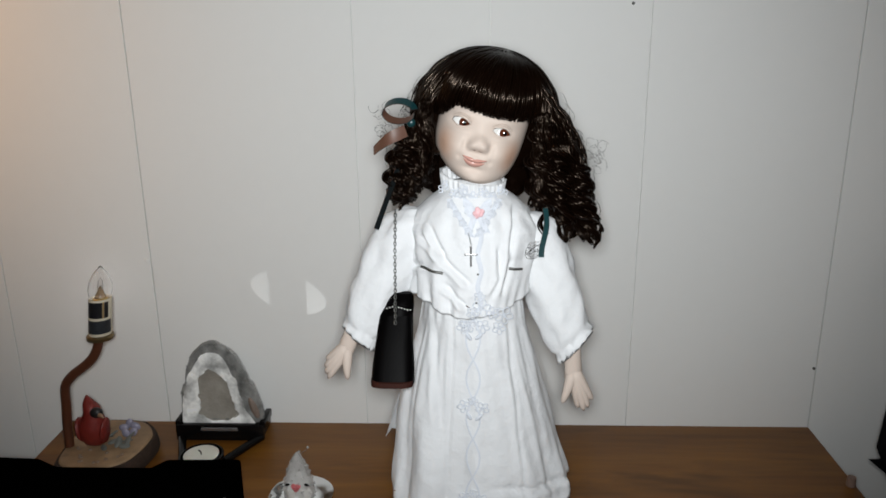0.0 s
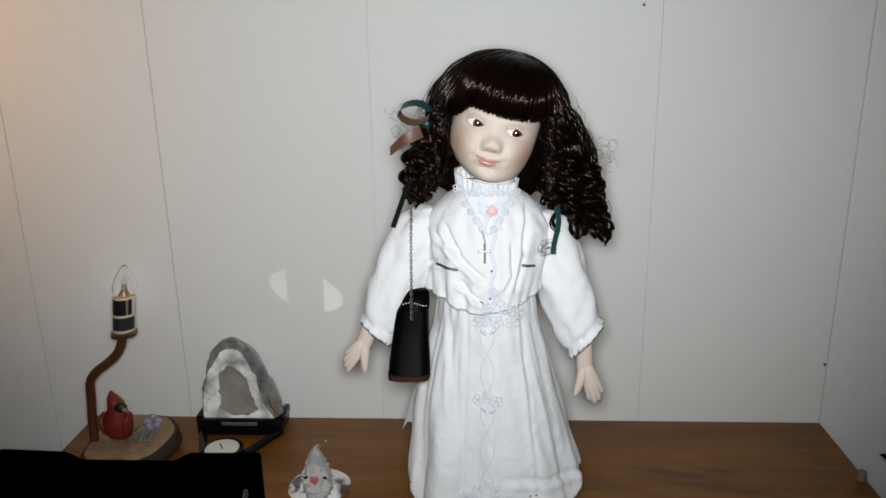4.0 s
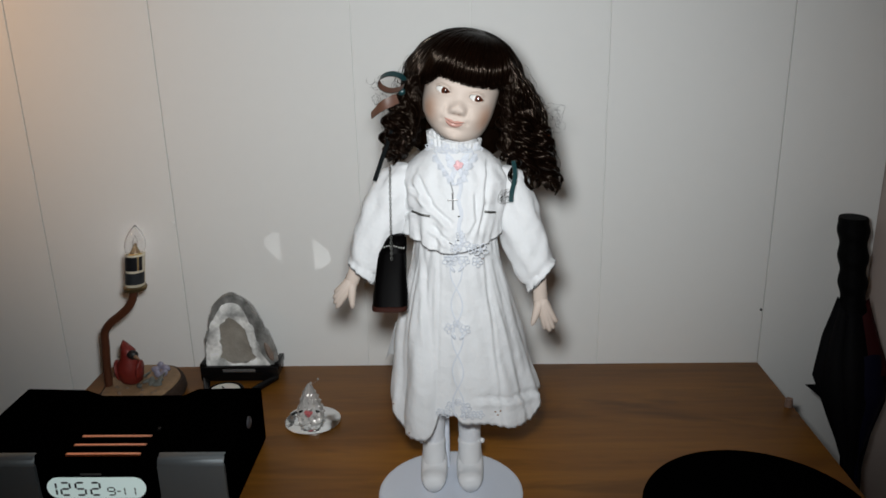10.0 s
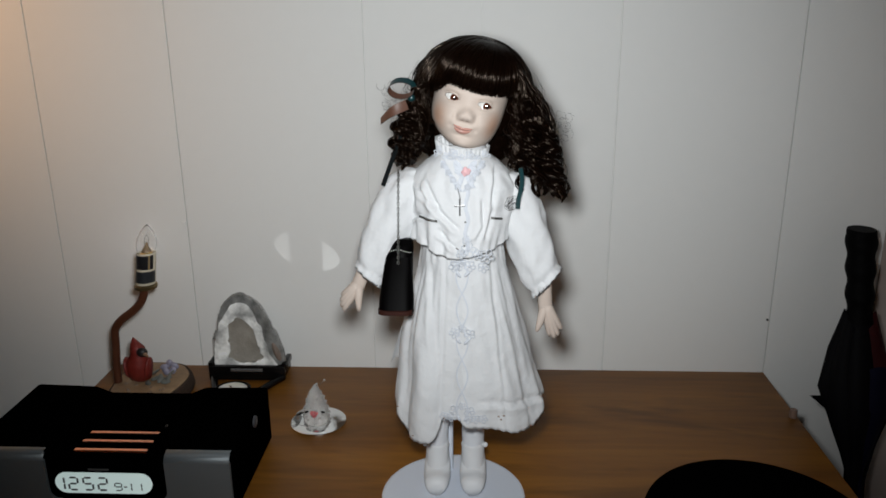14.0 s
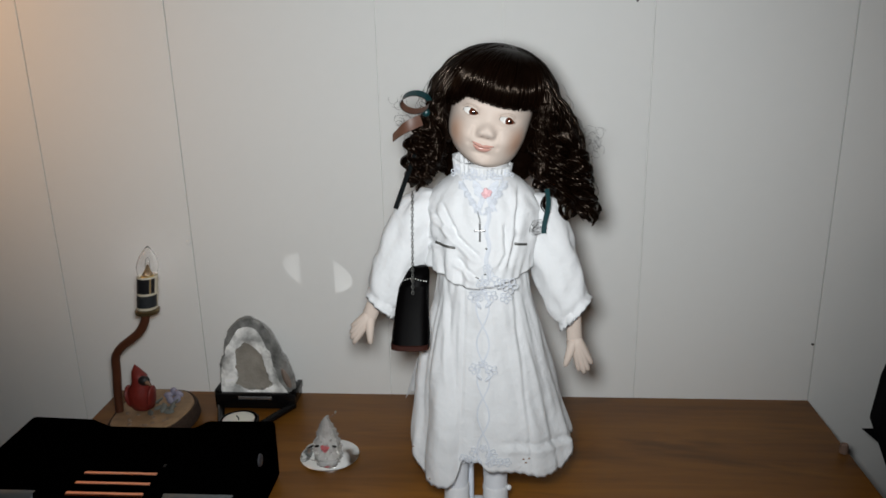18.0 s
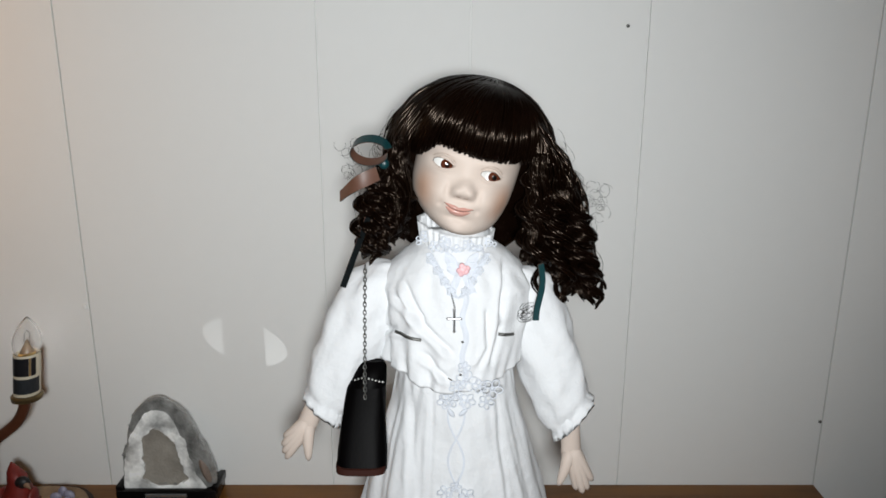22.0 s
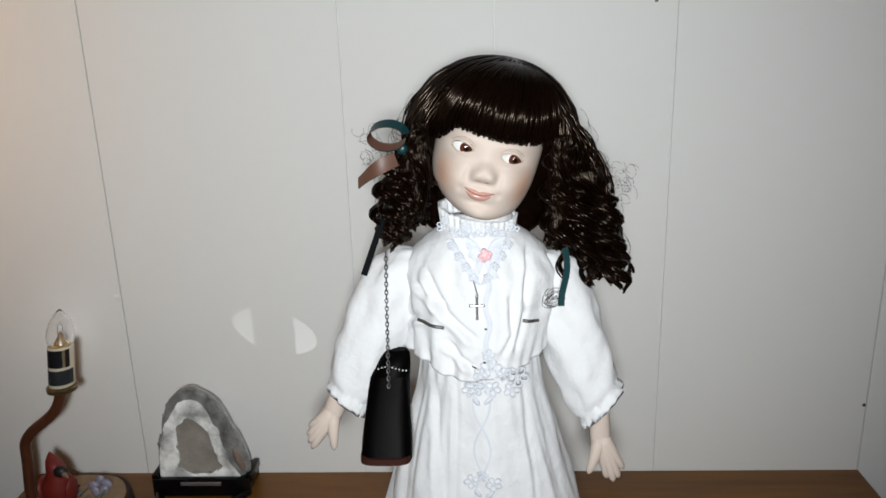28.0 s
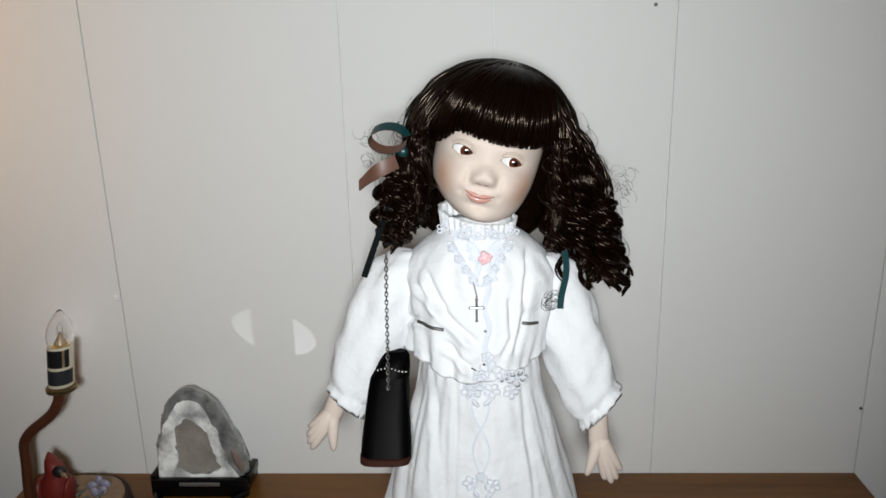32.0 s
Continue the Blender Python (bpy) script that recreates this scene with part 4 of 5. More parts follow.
# a last curl at the shoulder, and loose hairs along both sides
for k in range(7):
    g.tube([(0.137 + 0.004 * math.cos(a + k * 0.3), 0.56 + 0.002 * k, 1.036 + 0.006 * math.sin(a + k * 0.3)) for a in [i * 0.45 for i in range(12)]], 0.0009, HAIR, 5)
for k in range(56):
    right = rnd.random() < 0.6
    z = rnd.uniform(1.04, 1.125) if right else rnd.uniform(1.07, 1.135)
    x = (float(np.interp(z, (1.03, 1.06, 1.095, 1.13), (0.137, 0.134, 0.126, 0.108))) if right else float(np.interp(z, (1.05, 1.09, 1.12, 1.14), (-0.006, -0.008, 0.004, 0.014)))) - (0.004 if right else -0.004)
    out = 1 if right else -1
    r, tall, y, turn = rnd.uniform(0.003, 0.0075), rnd.uniform(0.6, 1.5), rnd.uniform(0.55, 0.59), rnd.uniform(-0.6, 0.6)
    g.tube([(x + out * r * (math.sin(a) + 0.25 * math.sin(2 * a + turn)), y + 0.002 * math.sin(a), z - r * tall * math.cos(a + turn)) for a in [i * 0.2 for i in range(rnd.randint(10, 17))]], 0.00011, HAIR, 3)


# frizzy wisps that stand off beside the bow and the shoulder
for k in range(34):
    x0, z0 = ((-0.0125, 1.113) if k % 2 else (0.1345, 1.088))
    cx, cz, r, a0 = x0 + rnd.uniform(-0.005, 0.005), z0 + rnd.uniform(-0.011, 0.011), rnd.uniform(0.0018, 0.0050), rnd.uniform(0, 6.3)
    g.tube([(cx + r * (1 - 0.03 * i) * math.cos(a0 + 0.32 * i), 0.565 + 0.0006 * i, cz + r * (1 - 0.02 * i) * math.sin(a0 + 0.32 * i)) for i in range(rnd.randint(9, 19))], 0.00010, HAIR, 3)


# ribbons: satin on one face, brown on the other
def ribbon(pts, width, across, twist=0.0, gap_side=1, face_mat=TEAL):
    """A strip along points, its width turned to lie along the across direction."""
    pts = [Vector(p) for p in pts]
    for mat, gap in ((face_mat, 0.0), (RUST, 0.0005 * gap_side)):
        rows = []
        for i, p in enumerate(pts):
            way = (pts[min(i + 1, len(pts) - 1)] - pts[max(i - 1, 0)]).normalized()
            acr = Vector(across)
            acr = (Matrix.Rotation(twist * i / len(pts), 3, way) @ (acr - way * acr.dot(way))).normalized()
            normal = way.cross(acr)
            rows.append([p + acr * width * s + normal * gap for s in (-0.5, -0.2, 0.2, 0.5)])
        g.grid(rows, mat, False)


ribbon([(0.002 + 0.0105 * math.cos(a), 0.540 + 0.004 * math.sin(a / 2), 1.1225 + 0.0068 * math.sin(a)) for a in [0.2 + i * 0.3 for i in range(20)]], 0.0070, (0.15, 0.85, 0.45))
ribbon([(mix(0.006, -0.0150, f), 0.541 - 0.004 * math.sin(3 * f), mix(1.110, 1.0965, f) + 0.002 * math.sin(3 * f)) for f in [i / 12 for i in range(13)]], 0.0080, (0.35, 0.25, 0.9), 0.15, -1)
# the angled tail's shade is put into its near-black colour
ribbon([(mix(0.000, -0.0155, f), 0.545 - 0.003 * f, mix(1.084, 1.043, f)) for f in [i / 14 for i in range(15)]], 0.0036, (0.9, 0.35, 0.2), 0.3, -1, SHADETEAL)
g.ball((0.0095, 0.543, 1.1150), (0.003, 0.002, 0.003), TEAL, 10)
ribbon([(0.0975 + 0.0015 * math.sin(5 * f), 0.533, mix(1.060, 1.026, f)) for f in [i / 10 for i in range(11)]], 0.0036, (0.9, 0.3, 0.0), 0.4, -1)
for k in range(11):
    cx, cz, r, a0 = 0.0920 + rnd.uniform(-0.002, 0.002), 1.0315 + rnd.uniform(-0.004, 0.004), rnd.uniform(0.0025, 0.0062), rnd.uniform(0.8, 2.6)
    g.tube([(cx + r * math.cos(q), 0.534 + 0.0003 * k, cz + 0.85 * r * math.sin(q + 0.1 * k)) for q in [a0 + i * 0.3 for i in range(rnd.randint(9, 17))]], 0.00013, HAIR, 4)
doll = tagged(new("doll", g.mesh("doll", 0)), "porcelain doll with dark curls in a long white dress", "doll")
# ---- what stands with the doll ----
stand = tagged(new("doll_stand"), "round pale enamelled doll stand with a thin post", "doll stand")
part("base_plate", Geo().turned(0.042, 0.532, [(0.7501, 0.0645), (0.7508, 0.066), (0.7528, 0.066), (0.7540, 0.0648), (0.7543, 0.062), (0.7543, 0.001)], ENAMEL, 96), parent=stand)
part("post", Geo().tube([(0.0375, 0.572, 0.7535), (0.0375, 0.572, 1.0)], 0.0034, ENAMEL, 14), parent=stand)
for a0, a1 in ((-2.42, -2.02), (-0.98, -0.72)):
    arc = [mix(a0, a1, i / 10) for i in range(11)]
    part("waist_clip", Geo().tube([blouse(q, 1.0195 - 0.0002 * n) + Vector((0.0012 * math.cos(q), 0.0012 * math.sin(q), 0)) for n, q in enumerate(arc)], 0.0010, DARKSTEEL, 8), parent=stand, label="grey wire waist clip")

bag = tagged(new("handbag"), "small black doll handbag with russet lower edge on a silver chain", "handbag")
rows = []
for z, x0, x1, d in ((0.9195, -0.0225, 0.0035, 0.004), (0.921, -0.0245, 0.0055, 0.0065), (0.935, -0.0232, 0.0062, 0.008), (0.955, -0.0205, 0.0064, 0.0085), (0.972, -0.0175, 0.0064, 0.0078), (0.982, -0.0155, 0.0062, 0.0064), (0.988, -0.0130, 0.0066, 0.0058)):
    rows.append([Vector(((x0 + x1) / 2 + (x1 - x0) / 2 * math.copysign(abs(math.cos(a)) ** 0.6, math.cos(a)) + 0.0005 * math.sin(5 * a + 90 * z), 0.548 + d * math.copysign(abs(math.sin(a)) ** 0.7, math.sin(a)), z)) for a in [2 * math.pi * j / 32 for j in range(32)]])
part("pouch", Geo().grid(rows, VELVET, True, True, True), parent=bag)
rows = []
for z, x0, x1, d in ((0.984, -0.0145, 0.0070, 0.0075), (0.990, -0.0125, 0.0075, 0.0076), (0.997, -0.0085, 0.0075, 0.0060), (1.000, -0.0060, 0.0060, 0.003)):
    rows.append([Vector(((x0 + x1) / 2 + (x1 - x0) / 2 * math.cos(a), 0.548 + d * math.sin(a), z)) for a in [2 * math.pi * j / 28 for j in range(28)]])
part("flap", Geo().grid(rows, VELVET, True, True, True), parent=bag, label="black gathered flap")
rows = []
for z, x0, x1, d in ((0.9188, -0.0225, 0.0035, 0.0045), (0.9196, -0.0252, 0.0062, 0.0072), (0.9245, -0.0250, 0.0066, 0.0082), (0.9250, -0.0236, 0.0056, 0.0070)):
    rows.append([Vector(((x0 + x1) / 2 + (x1 - x0) / 2 * math.copysign(abs(math.cos(a)) ** 0.6, math.cos(a)), 0.548 + d * math.copysign(abs(math.sin(a)) ** 0.7, math.sin(a)), z)) for a in [2 * math.pi * j / 32 for j in range(32)]])
part("hem_band", Geo().grid(rows, RUSSET, True, True, True), parent=bag, label="dark russet band")
clasp = Geo()
for k in range(9):
    clasp.ball((mix(-0.010, 0.0065, k / 8), 0.5400, 0.9855 + 0.0012 * math.sin(k * 0.6)), (0.0007, 0.0007, 0.0007), DARKSTEEL, 6)
part("clasp", clasp, parent=bag, label="row of bright silver beads")
chain = Geo()
for k in range(34):
    f = k / 33
    c = Vector((mix(-0.0022, -0.0042, f), mix(0.5405, 0.5385, smooth(f * 3)), mix(1.0555, 0.975, f)))
    turn = 0.0 if k % 2 else math.pi / 2
    chain.tube([c + Vector((0.00085 * math.cos(a) * math.cos(turn), 0.00085 * math.cos(a) * math.sin(turn), 0.0017 * math.sin(a))) for a in [2 * math.pi * j / 10 for j in range(11)]], 0.00032, DARKSTEEL, 5, caps=False)
part("chain", chain, parent=bag, label="fine silver link chain")

# the bag swings a little away from the body
for ob in bag.children:
    for v in ob.data.vertices:
        if ob.name.split(".")[0] in ("pouch", "flap"):
            v.co.z -= 0.0055 * smooth((v.co.z - 0.95) / 0.04)
            v.co.x += 0.001 * smooth((v.co.x + 0.008) / 0.012)
        swing = 0.035 * max(0.0, min(1.0, (1.03 - v.co.z) / 0.11)) ** 1.5
        k = 1 - swing / 0.43
        v.co = Vector((0.05 + (v.co.x - 0.05) * k, v.co.y - swing, 1.187 + (v.co.z - 1.187) * k))

necklace = tagged(new("cross_necklace"), "thin silver cross necklace over the doll's blouse", "necklace")
beads = Geo()
for k in range(9):
    beads.ball(bib(mix(0.0465, 0.0490, k / 8), mix(1.0475, 1.0375, k / 8), 0.0030), (0.0006, 0.0006, 0.0006), CROSS, 6)
part("chain", beads, parent=necklace)
cross = Geo()
p = bib(0.0488, 1.030, 0.0034)
cross.tube([p + Vector((0, 0, 0.0065)), p + Vector((0, 0, -0.0058))], 0.00065, CROSS, 8)
cross.tube([p + Vector((-0.0034, 0, 0.0016)), p + Vector((0.0034, 0, 0.0016))], 0.00065, CROSS, 8)
for dx, dz in ((0, 0.0068), (0, -0.006), (-0.0036, 0.0016), (0.0036, 0.0016)):
    cross.ball(p + Vector((dx, 0, dz)), (0.0009, 0.0007, 0.0009), CROSS, 8)
part("cross", cross, parent=necklace)

# ---- clock radio ----
clock = tagged(new("clock_radio"), "black clock radio with silver grilles and lit display", "clock radio")
plan = bmesh.new()
plan.faces.new([plan.verts.new((x, y, 0.752)) for x, y in ((-0.394, 0.4995), (-0.151, 0.4995), (-0.151, 0.6260), (-0.2165, 0.6245), (-0.2260, 0.6115), (-0.3070, 0.6115), (-0.3300, 0.6240), (-0.394, 0.6270))])
up = bmesh.ops.extrude_face_region(plan, geom=plan.faces[:])["geom"]
bmesh.ops.translate(plan, verts=[v for v in up if isinstance(v, bmesh.types.BMVert)], vec=(0, 0, 0.060))
bmesh.ops.recalc_face_normals(plan, faces=plan.faces[:])
bmesh.ops.bevel(plan, geom=plan.edges[:], offset=0.0035, segments=3, affect="EDGES", profile=0.5)
part("body", plan, BLACK, clock)
X0, X1, Z0, Z1, N0, N1, NB = -0.3915, -0.1530, 0.757, 0.811, -0.3200, -0.2115, 0.7640


def corner(cx, cz, r, a0, a1, n=6):
    return [(cx + r * math.cos(radians(mix(a0, a1, i / n))), cz + r * math.sin(radians(mix(a0, a1, i / n)))) for i in range(n + 1)]


R, ZG = 0.011, 0.8040
left = [(X0, NB), (N0 + R, NB)] + corner(N0 + R, NB + R, R, -90, -180) + [(N0, ZG), (X0, ZG)]
right = [(X1, ZG), (N1, ZG)] + corner(N1 - R, NB + R, R, 0, -90) + [(X1, NB)]
for outline, x0, x1 in ((left, X0, N0), (right, N1, X1)):
    lip = [[(x, 0.4962 + 0.0085 * (1 - math.cos(q)), ZG + 0.0084 * math.sin(q)) for x in (x0, x0 + 0.001, x1 - 0.001, x1)] for q in [i * math.pi / 16 for i in range(9)]]
    for row in lip:
        row[0], row[3] = (x0, row[0][1] + 0.0006, row[0][2] - 0.0006), (x1, row[3][1] + 0.0006, row[3][2] - 0.0006)
    part("speaker_grille", Geo().slab(outline, 0.4962, 0.5005, SILVER).grid(lip, SILVER, False), parent=clock, label="silver mesh speaker grille")
part("lower_trim", box(X0, X1, 0.4970, 0.5000, 0.7535, NB - 0.0006, 0.0006, 1), LACQUER, clock, "dark lower trim strip")
part("display_panel", box(N0 + 0.0004, N1 - 0.0004, 0.4985, 0.5010, NB + 0.0004, Z1 - 0.0005, 0.0008, 1), BLACK, clock)
L0, L1, LZ, LR = -0.3128, -0.2248, 0.7812, 0.0103
pill = corner(L0 + LR, LZ, LR, 90, 270, 14) + corner(L1 - LR, LZ, LR, -90, 90, 14)
lcd = part("display", Geo().slab(pill, 0.4972, 0.4987, LCD), parent=clock, label="pale backlit display")
SEGMENTS = {"1": "bc", "2": "abged", "5": "afgcd", "9": "abcdfg"}


def digits(text, x, z, h, w, gap):
    """Seven-bar figures on the display, each a small mesh."""
    for ch in text:
        s = Geo()
        t, k = h * 0.13, h / 2
        bars = {"a": (0, w, k), "g": (0, w, 0), "d": (0, w, -k)}
        for name in SEGMENTS.get(ch, ""):
            if name in bars:
                a, b, c = bars[name]
                s.slab([(x + a + t * 0.6, z + c), (x + a + t, z + c + t / 2), (x + b - t, z + c + t / 2), (x + b - t * 0.6, z + c), (x + b - t, z + c - t / 2), (x + a + t, z + c - t / 2)], 0.4967, 0.4971, INK)
            else:
                px, up = (x + (w if name in "bc" else 0)), (1 if name in "bf" else -1)
                z0, z1 = z + up * t * 0.4, z + up * (k - t * 0.4)
                s.slab([(px - t / 2, z0), (px + t / 2, z0), (px + t / 2, z1), (px - t / 2, z1)], 0.4967, 0.4971, INK)
        if ch == ":":
            for dz in (-0.22, 0.22):
                s.slab(corner(x + w * 0.3, z + dz * h, t * 0.6, 0, 330, 8), 0.4967, 0.4971, INK)
            x += w * 0.6 + gap
        elif ch == "-":
            s.slab([(x, z - t / 2), (x + w * 0.5, z - t / 2), (x + w * 0.5, z + t / 2), (x, z + t / 2)], 0.4967, 0.4971, INK)
            x += w * 0.5 + gap
        else:
            x += w + gap
        part("figure", s, parent=lcd)


for ch, x in (("1", -0.3126), ("2", -0.3002), ("5", -0.2867), ("2", -0.2735)):
    digits(ch, x, LZ - 0.0004, 0.0125, 0.0082, 0.0)
for ch, x in (("9", -0.2585), ("-", -0.2505), ("1", -0.2495), ("1", -0.2403)):
    digits(ch, x, LZ - 0.0030, 0.0074, 0.0060, 0.0)
part("lettering_bar", box(-0.2815, -0.2627, 0.4979, 0.4986, 0.7938, 0.7956), FADED, clock)
for k in range(3):
    part("trim_bar", box(-0.2930 + 0.0005 * k, -0.2270 - 0.0005 * k, 0.5003 + 0.0145 * k, 0.5043 + 0.0145 * k, 0.8108, 0.8130, 0.0005, 1), COPPER, clock, "shiny copper-coloured bar")
part("top_button", box(-0.2275, -0.2245, 0.541, 0.546, 0.8115, 0.8135, 0.0006, 1), LACQUER, clock)
dial = part("side_dial", Geo().tube([(-0.1516, 0.570, 0.8035), (-0.1498, 0.570, 0.8035), (-0.1492, 0.570, 0.8035)], [0.0058, 0.0058, 0.0050], DULL, 28), parent=clock, label="dull grey side dial")
for x in (-0.37, -0.163):
    for y in (0.515, 0.612):
        part("rubber_foot", Geo().turned(x, y, [(0.7502, 0.006), (0.7525, 0.0065)], GRIP, 16), parent=clock)

# ---- bird lamp ----
lampbase = tagged(new("bird_lamp"), "small bird figurine lamp on a wood slice", "lamp")
BX, BY = -0.3195, 0.7215


def slice_ring(z, k):
    """The slice's outline: a rounded square, uneven as a sawn limb."""
    out = []
    for j in range(56):
        a = 2 * math.pi * j / 56
        c, q = math.cos(a), math.sin(a)
        w = 1 + 0.025 * math.sin(3 * a + 1) + 0.015 * math.sin(7 * a)
        out.append((BX + k * w * 0.0430 * math.copysign(abs(c) ** 0.88, c) + 0.004 * q * q * c, BY + k * w * 0.0520 * math.copysign(abs(q) ** 0.88, q), z))
    return out


part("bark", Geo().grid([slice_ring(0.7502, 1.03), slice_ring(0.754, 1.06), slice_ring(0.763, 1.03), slice_ring(0.7665, 0.98)], BARK, True, True, True), parent=lampbase, label="dark bark rim")
part("cut_face", Geo().grid([slice_ring(0.7666, 0.93), slice_ring(0.768, 0.91), slice_ring(0.7685, 0.88)], SLICE, True, True, True), parent=lampbase, label="pale cut wood face")
ROD = [(-0.3545, 0.715, 0.767), (-0.3535, 0.715, 0.790), (-0.3510, 0.715, 0.815), (-0.3490, 0.714, 0.833), (-0.3440, 0.713, 0.842), (-0.3365, 0.712, 0.8495), (-0.3270, 0.711, 0.8565), (-0.3175, 0.711, 0.8645), (-0.3115, 0.711, 0.873), (-0.3082, 0.711, 0.881), (-0.3068, 0.711, 0.889)]
path = [Vector(p) for p in ROD]
dense = []
for i in range(len(path) - 1):
    p0, p1, p2, p3 = path[max(i - 1, 0)], path[i], path[i + 1], path[min(i + 2, len(path) - 1)]
    for k in range(4):
        t = k / 4
        dense.append(0.5 * ((2 * p1) + (p2 - p0) * t + (2 * p0 - 5 * p1 + 4 * p2 - p3) * t * t + (3 * p1 - p0 - 3 * p2 + p3) * t ** 3))
part("stem", Geo().tube(dense + [path[-1]], 0.0046, BRONZE, 12), parent=lampbase, label="bent brown stem")
SX, SY = -0.3058, 0.711
part("socket_cup", Geo().turned(SX, SY, [(0.886, 0.006), (0.887, 0.0124), (0.8905, 0.0128), (0.892, 0.0116), (0.8925, 0.004)], BRASS, 28), parent=lampbase, label="aged brass cup")
sleeve_ob = part("socket_sleeve", Geo().turned(SX, SY, [(0.8925, 0.0105), (0.9310, 0.0105), (0.9316, 0.0100), (0.9312, 0.0093), (0.926, 0.0090)], CREAM, 28), parent=lampbase, label="cream card sleeve")
for z0, z1, mat, a0, a1 in ((0.9125, 0.9295, LABEL, 180, 303), (0.9125, 0.9295, GOLD, 304, 312), (0.9125, 0.9295, LABEL, 313, 335), (0.8955, 0.9098, SLATE, 180, 355)):
    part("label_band", Geo().grid([[(SX + 0.01066 * math.cos(radians(mix(a0, a1, j / 12))), SY + 0.01066 * math.sin(radians(mix(a0, a1, j / 12))), z) for j in range(13)] for z in (z0, z1)], mat, False), parent=sleeve_ob)
shell = [(0.929, 0.0064), (0.931, 0.0084), (0.935, 0.0106), (0.941, 0.0114), (0.947, 0.0107), (0.953, 0.0088), (0.958, 0.0062), (0.962, 0.0034), (0.9645, 0.0012), (0.9650, 0.0002)]
bulb = Geo().turned(SX, SY, shell + [(z - 0.0008, max(0.0001, r - 0.0009)) for z, r in shell[::-1]], GLASS, 32, False)
bulb_ob = part("bulb", bulb, parent=lampbase, label="clear candle bulb, unlit")
bulb_ob.visible_shadow = False
part("bulb_cap", Geo().turned(SX, SY, [(0.926, 0.007), (0.931, 0.007), (0.933, 0.0045)], GOLD, 20), parent=lampbase)
part("glass_mount", Geo().turned(SX, SY, [(0.931, 0.0058), (0.934, 0.0050), (0.938, 0.0030), (0.942, 0.0016), (0.944, 0.0005)], AMBER, 20), parent=lampbase, label="amber glass mount inside the bulb")
wire = Geo()
wire.turned(SX, SY, [(0.932, 0.0022), (0.941, 0.0016), (0.9425, 0.0006)], ALUMINIUM, 12)
wire.tube([(SX - 0.0025, SY, 0.941), (SX - 0.002, SY, 0.949), (SX, SY, 0.9525), (SX + 0.002, SY, 0.949), (SX + 0.0025, SY, 0.941)], 0.0003, DARKSTEEL, 5)
part("filament", wire, parent=lampbase)
# the socket and bulb lean a little to one side
LEAN = Matrix(((1, 0, 0.125, -0.125 * 0.888), (0, 1, 0, 0.002), (0, 0, 0.935, 0.065 * 0.886), (0, 0, 0, 1)))
for ob in lampbase.children_recursive:
    if ob.name.split(".")[0] in ("socket_cup", "socket_sleeve", "label_band", "bulb", "bulb_cap", "filament", "glass_mount"):
        ob.data.transform(LEAN)
bird = Geo()
rows = []
for f, r, dx, dy in ((0.0, 0.006, 0, 0.003), (0.08, 0.0125, 0, 0.002), (0.25, 0.0158, 0, 0), (0.45, 0.0150, 0.0, -0.001), (0.60, 0.0112, 0.001, -0.002), (0.70, 0.0092, 0.0015, -0.003), (0.80, 0.0088, 0.0015, -0.003), (0.88, 0.0064, 0.0, -0.002), (0.94, 0.0036, -0.0012, 0.0), (1.0, 0.0007, -0.002, 0.001)):
    r *= 0.94
    rows.append([(-0.3275 + 1.6 * dx + r * math.cos(a), 0.716 + dy + 0.92 * r * math.sin(a), mix(0.769, 0.8240, f)) for a in [2 * math.pi * j / 24 for j in range(24)]])
bird.grid(rows, RED, True, True, True)
bird.ball((-0.3180, 0.7075, 0.8100), (0.0066, 0.0048, 0.0056), MASK, 12)
bird.tube([(-0.3140, 0.7055, 0.8090), (-0.3085, 0.7020, 0.8068)], [0.0026, 0.0004], BEAK, 8)
for s in (-1, 1):
    bird.ball((-0.3275 + s * 0.0120, 0.714, 0.7880), (0.0036, 0.0100, 0.0130), RED, 12, Matrix.Rotation(s * 0.15, 3, "Y"))
bird.tube([(-0.3280, 0.731, 0.780), (-0.3280, 0.745, 0.771)], [0.005, 0.003], RED, 10, 0.5)
part("bird_figure", bird, parent=lampbase, label="matt red crested bird with a black mask")
rnd = random.Random(3)
for k in range(5):
    a = 0.5 + 1.25 * k
    part("petal", Geo().ball((-0.2990 + 0.0062 * math.cos(a), 0.732 + 0.004 * math.sin(a), 0.7790 + 0.0035 * math.sin(a)), (0.0056, 0.0026, 0.0042), VIOLET, 10, Matrix.Rotation(a, 3, "Y")), parent=lampbase)
for k in range(10):
    a = rnd.uniform(0, 6.3)
    c = (-0.303 + rnd.uniform(-0.014, 0.012), 0.717 + rnd.uniform(-0.016, 0.012), 0.7735 + rnd.uniform(-0.002, 0.004))
    part("leaf", Geo().ball(c, (0.0062, 0.0030, 0.0014), LEAFGREY, 10, Euler((rnd.uniform(-0.7, 0.7), rnd.uniform(-0.7, 0.7), a)).to_matrix()), parent=lampbase)
for k in range(14):
    part("pebble", Geo().ball((-0.326 + rnd.uniform(-0.02, 0.035), 0.698 + rnd.uniform(-0.014, 0.016), 0.769), (rnd.uniform(0.0012, 0.0026), rnd.uniform(0.0012, 0.0026), 0.0014), PEBBLE, 8), parent=lampbase)

# ---- geode on its stand ----
geode = tagged(new("geode"), "polished grey and white quartz geode slice", "geode")


def polar(a, angles, radii, floor):
    """The reach of an outline at an angle in degrees, flat below by the floor."""
    if 219 < a < 322:
        return floor / -math.sin(radians(a))
    return float(np.interp(a - 360 if a >= 322 else a, angles, radii))


